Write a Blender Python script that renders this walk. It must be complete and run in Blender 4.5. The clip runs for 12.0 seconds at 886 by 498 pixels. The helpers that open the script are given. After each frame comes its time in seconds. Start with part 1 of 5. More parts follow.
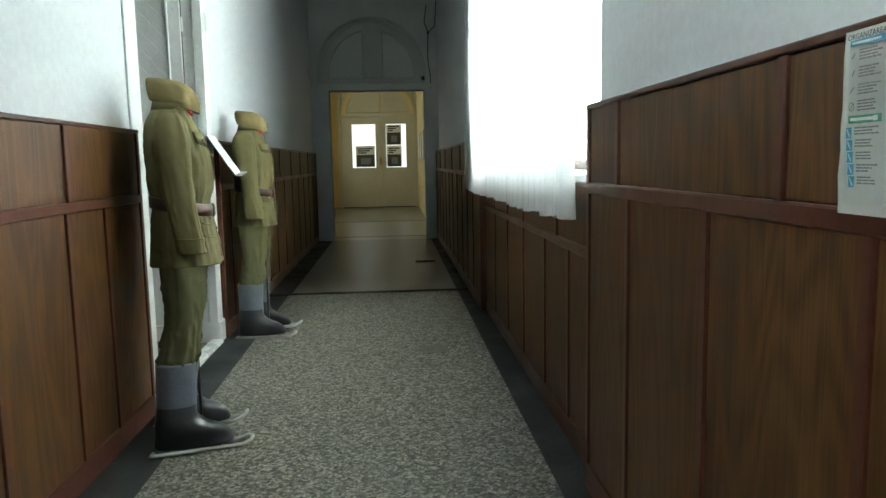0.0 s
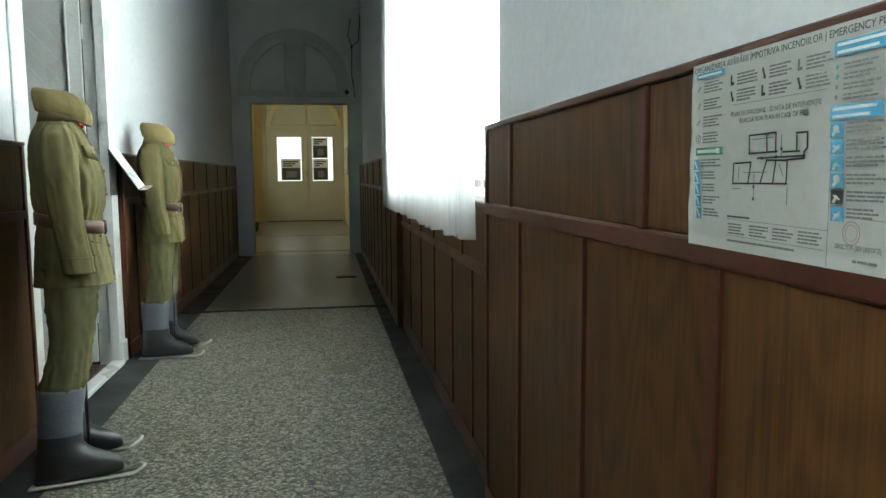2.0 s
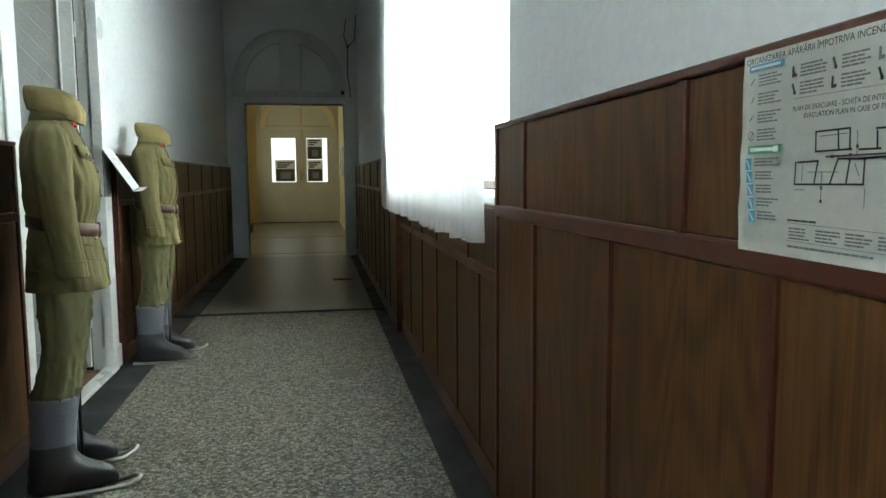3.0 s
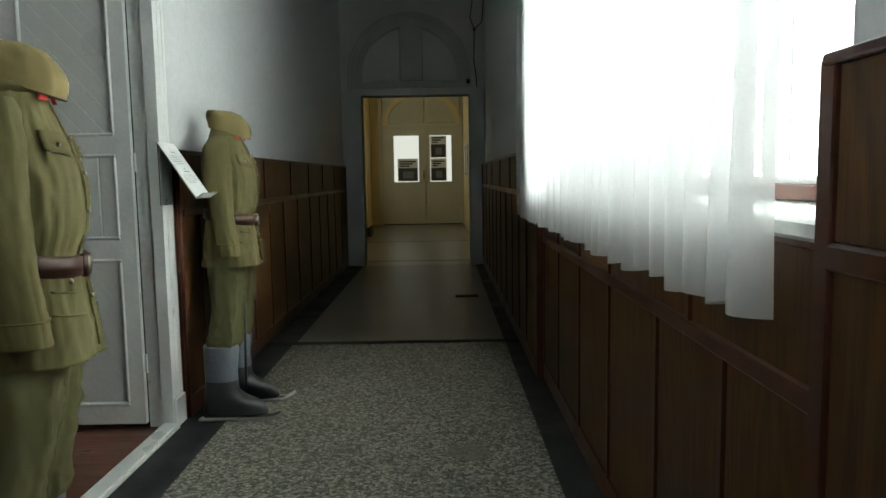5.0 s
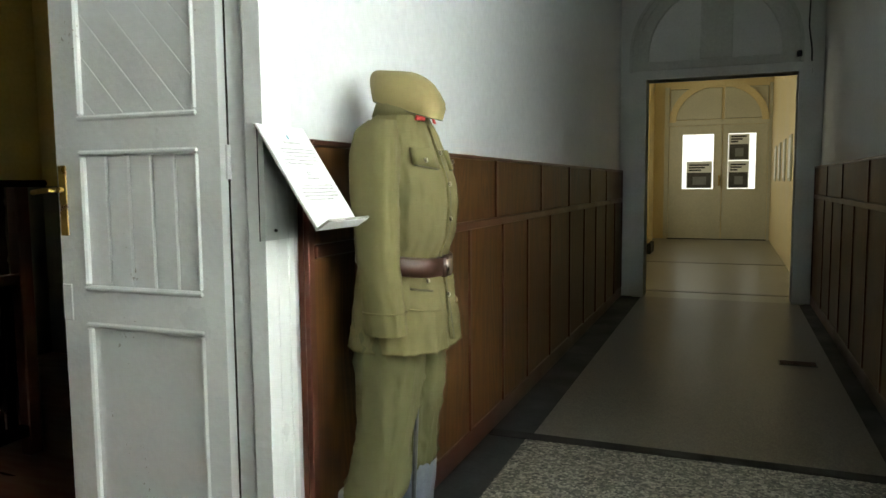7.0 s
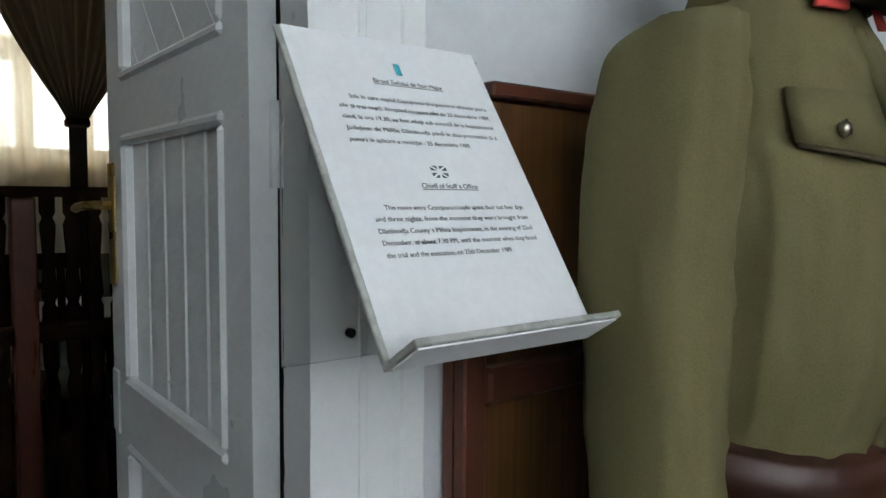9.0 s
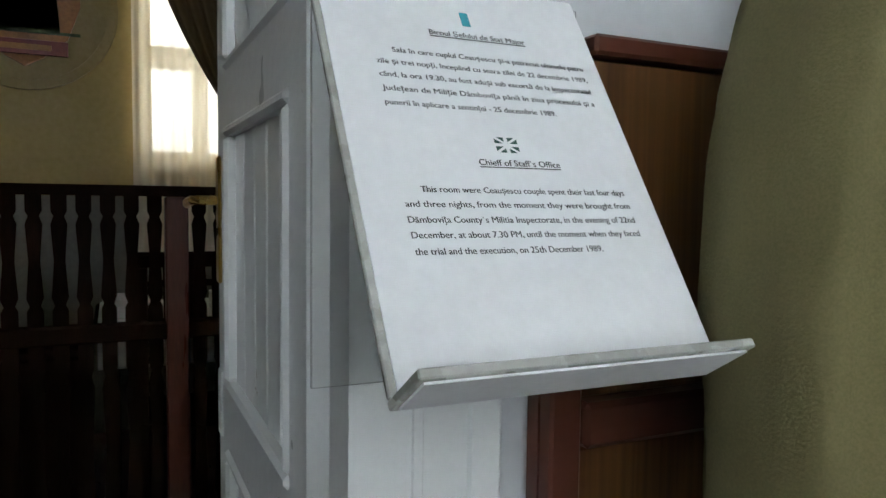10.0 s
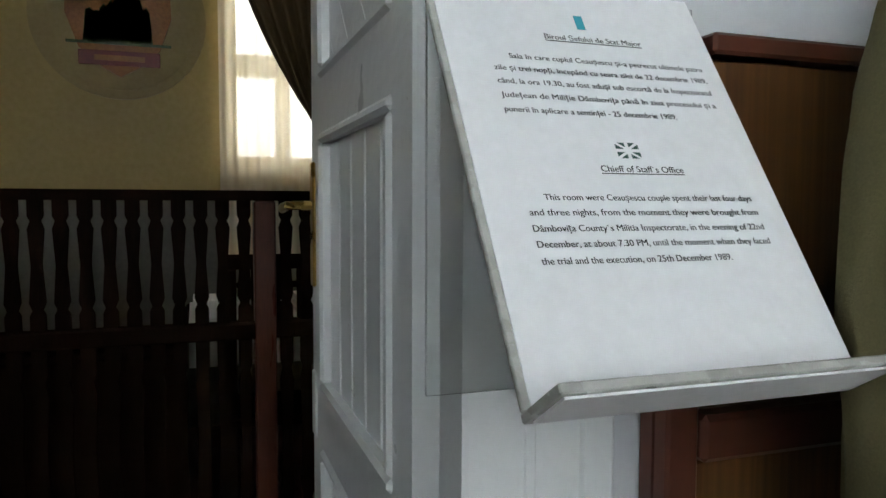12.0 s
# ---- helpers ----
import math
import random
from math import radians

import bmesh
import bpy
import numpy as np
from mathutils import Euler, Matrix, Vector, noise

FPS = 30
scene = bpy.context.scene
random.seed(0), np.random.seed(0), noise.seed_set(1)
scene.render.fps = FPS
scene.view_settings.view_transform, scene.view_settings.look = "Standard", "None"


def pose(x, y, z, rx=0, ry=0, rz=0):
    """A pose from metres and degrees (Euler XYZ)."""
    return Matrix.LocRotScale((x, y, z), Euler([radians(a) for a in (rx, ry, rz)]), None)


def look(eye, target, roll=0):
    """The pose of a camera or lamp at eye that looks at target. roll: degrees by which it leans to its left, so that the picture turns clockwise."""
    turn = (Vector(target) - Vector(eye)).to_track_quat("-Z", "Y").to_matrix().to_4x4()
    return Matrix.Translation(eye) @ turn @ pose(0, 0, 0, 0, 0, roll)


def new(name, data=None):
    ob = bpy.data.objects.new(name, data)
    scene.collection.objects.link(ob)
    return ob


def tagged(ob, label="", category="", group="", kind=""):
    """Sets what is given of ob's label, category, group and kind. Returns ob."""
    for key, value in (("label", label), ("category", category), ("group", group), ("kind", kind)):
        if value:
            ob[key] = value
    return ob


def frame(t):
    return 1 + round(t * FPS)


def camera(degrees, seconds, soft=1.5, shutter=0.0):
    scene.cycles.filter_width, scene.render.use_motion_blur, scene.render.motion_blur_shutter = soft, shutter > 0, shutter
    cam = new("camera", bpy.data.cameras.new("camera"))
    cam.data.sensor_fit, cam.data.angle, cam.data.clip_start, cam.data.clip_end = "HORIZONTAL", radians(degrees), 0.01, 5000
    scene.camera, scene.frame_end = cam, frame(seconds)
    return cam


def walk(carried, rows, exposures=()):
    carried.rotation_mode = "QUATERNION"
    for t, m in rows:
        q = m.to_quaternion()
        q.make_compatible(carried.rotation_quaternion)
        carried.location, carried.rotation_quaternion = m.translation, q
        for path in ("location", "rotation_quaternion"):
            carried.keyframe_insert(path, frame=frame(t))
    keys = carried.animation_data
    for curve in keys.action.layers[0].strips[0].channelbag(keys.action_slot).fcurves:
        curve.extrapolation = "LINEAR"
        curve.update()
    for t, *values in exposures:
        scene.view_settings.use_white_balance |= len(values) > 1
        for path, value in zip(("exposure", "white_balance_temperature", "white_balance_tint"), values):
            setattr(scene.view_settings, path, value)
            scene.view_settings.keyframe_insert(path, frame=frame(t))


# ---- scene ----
cam = camera(63.2, 12.0)

PATH = [
    (0, (0.076, 0.349, 1.298), (0.209, 2.33, 1.059), -1.1),
    (0.5, (0.151, 0.358, 1.302), (0.343, 2.336, 1.072), -0.8),
    (1, (0.209, 0.382, 1.315), (0.459, 2.354, 1.094), -0.6),
    (1.5, (0.231, 0.376, 1.309), (0.518, 2.344, 1.098), -0.5),
    (2, (0.206, 0.374, 1.318), (0.529, 2.337, 1.114), -0.4),
    (2.5, (0.165, 0.382, 1.311), (0.509, 2.342, 1.11), -0.4),
    (4.5, (0.201, 1.417, 1.349), (0.358, 3.401, 1.147), -0.8),
    (5, (0.215, 1.913, 1.324), (0.215, 3.903, 1.123), -0.9),
    (5.5, (0.166, 2.527, 1.339), (0.107, 4.516, 1.138), -1.5),
    (6, (0.114, 2.949, 1.344), (-0.114, 4.927, 1.149), -0.9),
    (6.5, (0.037, 3.471, 1.32), (-0.408, 5.412, 1.132), -1.0),
    (7, (-0.023, 3.961, 1.351), (-0.761, 5.811, 1.171), -0.5),
    (8.8, (-0.568, 5.265, 1.366), (-2.081, 6.565, 1.224), 0.3),
    (9, (-0.601, 5.328, 1.36), (-2.176, 6.553, 1.218), 0.4),
    (9.5, (-0.666, 5.468, 1.339), (-2.41, 6.437, 1.205), 0.7),
    (10, (-0.687, 5.486, 1.342), (-2.5, 6.32, 1.215), 0.7),
    (10.5, (-0.7, 5.498, 1.342), (-2.543, 6.266, 1.217), 0.7),
    (11, (-0.708, 5.497, 1.344), (-2.572, 6.21, 1.219), 0.4),
    (11.5, (-0.705, 5.48, 1.347), (-2.58, 6.165, 1.223), 0.4),
    (12, (-0.704, 5.457, 1.347), (-2.591, 6.106, 1.22), 0.2),
]
EXPOSURES = [(0, 0.4, 6450, -5), (2.5, 0.45, 6450, -3), (4.5, -0.5, 6700, -2), (5.0, -0.4, 6800, -1), (5.5, -0.15, 6900, -1), (6.5, 0.55, 7200, 1), (7.0, 0.55, 7000, 0), (9.0, -0.75, 6200, 8), (12.0, -0.75, 6350, 8)]
walk(cam, [(t, look(eye, target, roll)) for t, eye, target, roll in PATH], EXPOSURES)

# ---- world and light ----
world = bpy.data.worlds.new("world")
scene.world = world
world.use_nodes = True
sky = world.node_tree.nodes.new("ShaderNodeTexSky")
sky.sky_type, sky.sun_disc, sky.sun_elevation, sky.sun_rotation = "NISHITA", False, radians(40), radians(90)
world.node_tree.nodes["Background"].inputs[1].default_value = 0.1
world.node_tree.links.new(sky.outputs[0], world.node_tree.nodes["Background"].inputs[0])
sun_data = bpy.data.lights.new("sun", "SUN")
sun_data.energy, sun_data.angle, sun_data.color = 1.0, radians(12), (1, 0.95, 0.88)
new("sun", sun_data).matrix_world = look((6, 2, 9), (0, 4, 0))

WINDOW_GLOW, ROOM_GLOW, HALL_GLOW, BACK_GLOW = 40.0, 10.0, 1.0, 11.0


# ---- materials ----
def shader(name):
    m = bpy.data.materials.new(name)
    m.use_nodes = True
    return m, m.node_tree.nodes, m.node_tree.links, m.node_tree.nodes["Principled BSDF"]


def textured(name, dark, light, scale=6.0, fine=60.0, rough=0.6, bump=0.1, stretch=(1, 1, 1), metal=0.0, vary=0.0, coat=0.0, rough_var=0.15, twist=0.0):
    """A surface whose colour drifts between two tones at two sizes, with fine relief."""
    m, n, l, b = shader(name)
    co, mp = n.new("ShaderNodeTexCoord"), n.new("ShaderNodeMapping")
    mp.inputs["Scale"].default_value = stretch
    l.new(co.outputs["Object"], mp.inputs[0])
    big, small = n.new("ShaderNodeTexNoise"), n.new("ShaderNodeTexNoise")
    big.inputs["Scale"].default_value, big.inputs["Detail"].default_value = scale, 4
    small.inputs["Scale"].default_value, small.inputs["Detail"].default_value = fine, 5
    big.inputs["Distortion"].default_value = small.inputs["Distortion"].default_value = twist
    l.new(mp.outputs[0], big.inputs[0])
    l.new(mp.outputs[0], small.inputs[0])
    add = n.new("ShaderNodeMath")
    add.operation = "ADD"
    l.new(big.outputs[0], add.inputs[0])
    l.new(small.outputs[0], add.inputs[1])
    last = add
    if vary:
        info, mul = n.new("ShaderNodeObjectInfo"), n.new("ShaderNodeMath")
        mul.operation = "MULTIPLY_ADD"
        mul.inputs[1].default_value = vary
        l.new(info.outputs["Random"], mul.inputs[0])
        l.new(add.outputs[0], mul.inputs[2])
        last = mul
    ramp = n.new("ShaderNodeMapRange")
    ramp.inputs["From Min"].default_value, ramp.inputs["From Max"].default_value = 0.7 + vary / 2 - vary * 0.3, 1.3 + vary / 2 + vary * 0.3
    l.new(last.outputs[0], ramp.inputs[0])
    mix = n.new("ShaderNodeMix")
    mix.data_type = "RGBA"
    mix.inputs["A"].default_value, mix.inputs["B"].default_value = (*dark, 1), (*light, 1)
    l.new(ramp.outputs[0], mix.inputs["Factor"])
    l.new(mix.outputs["Result"], b.inputs["Base Color"])
    rr = n.new("ShaderNodeMapRange")
    rr.inputs["From Min"].default_value, rr.inputs["From Max"].default_value = 0.3, 0.7
    rr.inputs["To Min"].default_value, rr.inputs["To Max"].default_value = max(0.02, rough - rough_var), min(1, rough + rough_var)
    l.new(big.outputs[0], rr.inputs[0])
    l.new(rr.outputs[0], b.inputs["Roughness"])
    bp = n.new("ShaderNodeBump")
    bp.inputs["Strength"].default_value, bp.inputs["Distance"].default_value = bump, 0.004
    l.new(small.outputs[0], bp.inputs["Height"])
    l.new(bp.outputs[0], b.inputs["Normal"])
    b.inputs["Metallic"].default_value, b.inputs["Coat Weight"].default_value = metal, coat
    b.inputs["Coat Roughness"].default_value = 0.2
    return m


def terrazzo(name, base, chips, pale, chip_scale, rough, grit=0.5):
    """Stone chips set in grey cement."""
    m, n, l, b = shader(name)
    co = n.new("ShaderNodeTexCoord")
    vo, no, wide = n.new("ShaderNodeTexVoronoi"), n.new("ShaderNodeTexNoise"), n.new("ShaderNodeTexNoise")
    vo.inputs["Scale"].default_value = chip_scale
    no.inputs["Scale"].default_value, no.inputs["Detail"].default_value = chip_scale * 1.2, 3
    wide.inputs["Scale"].default_value, wide.inputs["Detail"].default_value = 1.1, 2
    for t in (vo, no, wide):
        l.new(co.outputs["Object"], t.inputs["Vector"])
    sep = n.new("ShaderNodeSeparateColor")
    l.new(vo.outputs["Color"], sep.inputs[0])
    ramp = n.new("ShaderNodeValToRGB")
    e = ramp.color_ramp.elements
    e[0].position, e[0].color = 0.0, (*chips, 1)
    e[1].position, e[1].color = 1.0, (*pale, 1)
    k = ramp.color_ramp.elements.new(0.5)
    k.color = (*base, 1)
    l.new(sep.outputs[0], ramp.inputs[0])
    mix = n.new("ShaderNodeMix")
    mix.data_type, mix.blend_type = "RGBA", "MULTIPLY"
    mix.inputs["Factor"].default_value = grit
    l.new(ramp.outputs[0], mix.inputs["A"])
    mr = n.new("ShaderNodeMapRange")
    mr.inputs["From Min"].default_value, mr.inputs["From Max"].default_value = 0.35, 0.6
    mr.inputs["To Min"].default_value, mr.inputs["To Max"].default_value = 0.35, 1.15
    l.new(no.outputs[0], mr.inputs[0])
    l.new(mr.outputs[0], mix.inputs["B"])
    worn = n.new("ShaderNodeMix")
    worn.data_type, worn.blend_type = "RGBA", "MULTIPLY"
    worn.inputs["Factor"].default_value = 0.45
    l.new(mix.outputs["Result"], worn.inputs["A"])
    l.new(wide.outputs[0], worn.inputs["B"])
    l.new(worn.outputs["Result"], b.inputs["Base Color"])
    rr = n.new("ShaderNodeMapRange")
    rr.inputs["To Min"].default_value, rr.inputs["To Max"].default_value = rough - 0.04, rough + 0.06
    l.new(wide.outputs[0], rr.inputs[0])
    l.new(rr.outputs[0], b.inputs["Roughness"])
    bp = n.new("ShaderNodeBump")
    bp.inputs["Strength"].default_value, bp.inputs["Distance"].default_value = 0.15, 0.002
    l.new(no.outputs[0], bp.inputs["Height"])
    l.new(bp.outputs[0], b.inputs["Normal"])
    return m


def glowing(name, colour, strength):
    m, n, l, b = shader(name)
    em = n.new("ShaderNodeEmission")
    em.inputs[0].default_value, em.inputs[1].default_value = (*colour, 1), strength
    l.new(em.outputs[0], n["Material Output"].inputs[0])
    return m


def clear(name, colour=(1, 1, 1), rough=0.02, ior=1.45):
    m, n, l, b = shader(name)
    b.inputs["Base Color"].default_value = (*colour, 1)
    b.inputs["Roughness"].default_value, b.inputs["IOR"].default_value, b.inputs["Transmission Weight"].default_value = rough, ior, 1
    return m


def sheer(name, colour, see, bands=0.0):
    """Thin woven cloth: part lets light straight through, part glows with light from behind."""
    m, n, l, b = shader(name)
    tr, tl, df, m1, m2 = (n.new("ShaderNode" + k) for k in ("BsdfTransparent", "BsdfTranslucent", "BsdfDiffuse", "MixShader", "MixShader"))
    tl.inputs[0].default_value = df.inputs[0].default_value = (*colour, 1)
    m1.inputs[0].default_value = 0.7
    l.new(tl.outputs[0], m1.inputs[1])
    l.new(df.outputs[0], m1.inputs[2])
    l.new(m1.outputs[0], m2.inputs[1])
    l.new(tr.outputs[0], m2.inputs[2])
    co, mp, no, mr = (n.new("ShaderNode" + k) for k in ("TexCoord", "Mapping", "TexNoise", "MapRange"))
    mp.inputs["Scale"].default_value = (1, 1, 0.08)
    no.inputs["Scale"].default_value, no.inputs["Detail"].default_value = 9, 6
    l.new(co.outputs["Object"], mp.inputs[0])
    l.new(mp.outputs[0], no.inputs[0])
    l.new(no.outputs[0], mr.inputs[0])
    mr.inputs["From Min"].default_value, mr.inputs["From Max"].default_value = 0.3, 0.7
    mr.inputs["To Min"].default_value, mr.inputs["To Max"].default_value = max(0, see - bands), see + bands
    l.new(mr.outputs[0], m2.inputs[0])
    l.new(m2.outputs[0], n["Material Output"].inputs[0])
    return m


PLASTER = textured("white_plaster", (0.57, 0.59, 0.605), (0.66, 0.68, 0.69), 1.2, 30, 0.75, 0.12)
END_PAINT = textured("grey_white_paint", (0.56, 0.58, 0.55), (0.66, 0.67, 0.64), 2, 40, 0.6, 0.1)
YELLOW = textured("yellow_paint", (0.47, 0.35, 0.125), (0.56, 0.43, 0.175), 1.5, 30, 0.7, 0.1)
HALL_PAINT = textured("cream_paint", (0.62, 0.50, 0.26), (0.72, 0.60, 0.34), 1.5, 30, 0.6, 0.1)
HALL_DOOR = textured("grey_cream_paint", (0.48, 0.46, 0.35), (0.58, 0.55, 0.42), 1.5, 30, 0.5, 0.1)
MOULD = textured("grey_green_paint", (0.46, 0.48, 0.44), (0.56, 0.58, 0.54), 2, 40, 0.75, 0.1)
GREY_DADO = textured("grey_oil_paint", (0.07, 0.075, 0.058), (0.10, 0.105, 0.082), 2, 40, 0.5, 0.1)
def oak(name, dark, light, rough):
    """Oak veneer: nested long growth figures, fine dark fibres and slow drift, other on every board."""
    m, n, l, b = shader(name)
    co, info, off, add = (n.new("ShaderNode" + k) for k in ("TexCoord", "ObjectInfo", "CombineXYZ", "VectorMath"))
    for i, k in enumerate((17.0, 11.0, 5.0)):
        mu = n.new("ShaderNodeMath")
        mu.operation = "MULTIPLY"
        mu.inputs[1].default_value = k
        l.new(info.outputs["Random"], mu.inputs[0])
        l.new(mu.outputs[0], off.inputs[i])
    l.new(co.outputs["Object"], add.inputs[0])
    l.new(off.outputs[0], add.inputs[1])

    def layer(stretch, detail, distortion):
        mp, no = n.new("ShaderNodeMapping"), n.new("ShaderNodeTexNoise")
        mp.inputs["Scale"].default_value = stretch
        no.inputs["Scale"].default_value, no.inputs["Detail"].default_value, no.inputs["Distortion"].default_value = 1.0, detail, distortion
        l.new(add.outputs[0], mp.inputs[0])
        l.new(mp.outputs[0], no.inputs[0])
        return no

    figure, fibre, drift = layer((3.2, 3.2, 0.5), 2.0, 0.4), layer((160, 160, 3.0), 4, 0.3), layer((2.0, 2.0, 0.8), 3, 0.5)
    mul, sine = n.new("ShaderNodeMath"), n.new("ShaderNodeMath")
    mul.operation, sine.operation = "MULTIPLY", "SINE"
    mul.inputs[1].default_value = 95.0
    l.new(figure.outputs[0], mul.inputs[0])
    l.new(mul.outputs[0], sine.inputs[0])
    total = None
    for src, gain in ((sine, 0.12), (fibre, 0.8), (drift, 1.0)):
        ma = n.new("ShaderNodeMath")
        ma.operation = "MULTIPLY_ADD"
        ma.inputs[1].default_value = gain
        ma.inputs[2].default_value = 0.0
        l.new(src.outputs[0], ma.inputs[0])
        if total:
            l.new(total.outputs[0], ma.inputs[2])
        total = ma
    ramp, mix = n.new("ShaderNodeMapRange"), n.new("ShaderNodeMix")
    ramp.inputs["From Min"].default_value, ramp.inputs["From Max"].default_value = 0.55, 1.25
    l.new(total.outputs[0], ramp.inputs[0])
    mix.data_type = "RGBA"
    mix.inputs["A"].default_value, mix.inputs["B"].default_value = (*dark, 1), (*light, 1)
    l.new(ramp.outputs[0], mix.inputs["Factor"])
    l.new(mix.outputs["Result"], b.inputs["Base Color"])
    rr = n.new("ShaderNodeMapRange")
    rr.inputs["To Min"].default_value, rr.inputs["To Max"].default_value = rough - 0.08, rough + 0.12
    l.new(drift.outputs[0], rr.inputs[0])
    l.new(rr.outputs[0], b.inputs["Roughness"])
    bp = n.new("ShaderNodeBump")
    bp.inputs["Strength"].default_value, bp.inputs["Distance"].default_value = 0.12, 0.002
    l.new(fibre.outputs[0], bp.inputs["Height"])
    l.new(bp.outputs[0], b.inputs["Normal"])
    b.inputs["Specular IOR Level"].default_value = 0.18
    return m


PANEL = oak("oak_veneer", (0.025, 0.0092, 0.003), (0.100, 0.046, 0.015), 0.45)
BATTEN = textured("dark_stained_wood", (0.042, 0.013, 0.008), (0.062, 0.020, 0.012), 3, 45, 0.36, 0.05, (1, 1, 1), vary=0.1, rough_var=0.06)
BATTEN.node_tree.nodes["Principled BSDF"].inputs["Specular IOR Level"].default_value = 0.2
DOORWHITE = textured("white_gloss_paint", (0.765, 0.785, 0.78), (0.805, 0.825, 0.815), 3, 42, 0.30, 0.38, coat=0.2, rough_var=0.04)


def chipped(m, under, scale, limit):
    """Small chips through the paint that show what lies under it."""
    n, l = m.node_tree.nodes, m.node_tree.links
    b = n["Principled BSDF"]
    paint = b.inputs["Base Color"].links[0].from_socket
    co, no, wide, mul, cut, mix = (n.new("ShaderNode" + k) for k in ("TexCoord", "TexNoise", "TexNoise", "Math", "MapRange", "Mix"))
    no.inputs["Scale"].default_value, no.inputs["Detail"].default_value = scale, 3
    wide.inputs["Scale"].default_value = 5
    l.new(co.outputs["Object"], no.inputs["Vector"])
    l.new(co.outputs["Object"], wide.inputs["Vector"])
    mul.operation = "ADD"
    l.new(no.outputs[0], mul.inputs[0])
    l.new(wide.outputs[0], mul.inputs[1])
    cut.inputs["From Min"].default_value, cut.inputs["From Max"].default_value = limit, limit + 0.03
    l.new(mul.outputs[0], cut.inputs[0])
    mix.data_type = "RGBA"
    mix.inputs["B"].default_value = (*under, 1)
    l.new(cut.outputs[0], mix.inputs["Factor"])
    l.new(paint, mix.inputs["A"])
    l.new(mix.outputs["Result"], b.inputs["Base Color"])


chipped(DOORWHITE, (0.50, 0.48, 0.44), 70, 1.34)
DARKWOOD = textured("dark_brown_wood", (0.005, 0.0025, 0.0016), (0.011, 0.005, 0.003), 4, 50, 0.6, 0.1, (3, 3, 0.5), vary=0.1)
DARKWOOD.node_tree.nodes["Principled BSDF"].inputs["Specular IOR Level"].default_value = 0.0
REDWOOD = textured("red_brown_wood", (0.035, 0.010, 0.006), (0.06, 0.018, 0.010), 4, 50, 0.4, 0.1, (3, 3, 0.5))
FLOOR = terrazzo("coarse_terrazzo", (0.185, 0.175, 0.135), (0.022, 0.020, 0.016), (0.50, 0.475, 0.39), 72, 0.5, 0.9)
FLOOR_FAR = terrazzo("fine_terrazzo", (0.13, 0.12, 0.092), (0.07, 0.064, 0.05), (0.20, 0.185, 0.145), 160, 0.33, 0.4)
COVER = terrazzo("worn_cement", (0.16, 0.15, 0.115), (0.08, 0.074, 0.056), (0.25, 0.235, 0.185), 110, 0.55, 0.5)
FLOOR_HALL = terrazzo("pale_terrazzo", (0.24, 0.225, 0.165), (0.15, 0.14, 0.105), (0.32, 0.30, 0.23), 120, 0.3, 0.3)
BLACK = textured("black_cement", (0.012, 0.014, 0.014), (0.026, 0.029, 0.029), 3, 50, 0.62, 0.1)
BLACK.node_tree.nodes["Principled BSDF"].inputs["Specular IOR Level"].default_value = 0.25
STRIP = textured("dark_joint", (0.010, 0.010, 0.009), (0.02, 0.02, 0.018), 4, 50, 0.85, 0.1)
ROOMFLOOR = textured("dark_red_boards", (0.05, 0.018, 0.01), (0.10, 0.035, 0.02), 3, 40, 0.4, 0.1, (1, 6, 1))
KHAKI = textured("khaki_wool", (0.076, 0.067, 0.028), (0.108, 0.095, 0.043), 5, 500, 0.9, 0.16)
OLIVE = textured("olive_wool", (0.058, 0.055, 0.024), (0.085, 0.079, 0.036), 5, 500, 0.9, 0.16)
CAPCLOTH = textured("tan_khaki_wool", (0.128, 0.102, 0.044), (0.17, 0.138, 0.062), 5, 500, 0.9, 0.16)
for cloth_mat in (KHAKI, OLIVE, CAPCLOTH):
    cloth_mat.node_tree.nodes["Principled BSDF"].inputs["Specular IOR Level"].default_value = 0.15
# near-black colour that stands for the shade deep in the hinge gap
GAP_SHADE = textured("gap_shade", (0.015, 0.012, 0.008), (0.03, 0.025, 0.015), 9, 90, 0.8, 0.1)
REDWOOD.node_tree.nodes["Principled BSDF"].inputs["Specular IOR Level"].default_value = 0.2
REDTAB = textured("red_cloth", (0.45, 0.03, 0.03), (0.6, 0.06, 0.05), 9, 200, 0.8, 0.1)
LEATHER = textured("brown_leather", (0.022, 0.008, 0.005), (0.038, 0.014, 0.008), 6, 160, 0.42, 0.08, rough_var=0.05)
LEATHER.node_tree.nodes["Principled BSDF"].inputs["Specular IOR Level"].default_value = 0.3
SEAM = textured("khaki_seam", (0.035, 0.028, 0.011), (0.05, 0.04, 0.017), 9, 90, 0.9, 0.1)
BRASSY = textured("dull_metal", (0.18, 0.16, 0.13), (0.3, 0.27, 0.22), 20, 100, 0.35, 0.05, metal=1)
BOOTGREY = textured("grey_rubber", (0.070, 0.080, 0.100), (0.108, 0.118, 0.140), 8, 90, 0.5, 0.08)
BOOTBLACK = textured("black_rubber", (0.006, 0.0065, 0.008), (0.014, 0.015, 0.017), 8, 90, 0.42, 0.08)
STEEL = textured("bare_steel", (0.58, 0.57, 0.55), (0.70, 0.69, 0.66), 8, 100, 0.33, 0.0, metal=1, rough_var=0.04)
BRASS = textured("brass", (0.42, 0.28, 0.08), (0.58, 0.40, 0.14), 15, 100, 0.3, 0.05, metal=1)
PAPER = textured("white_paper", (0.78, 0.79, 0.80), (0.84, 0.85, 0.86), 4, 90, 0.6, 0.02)
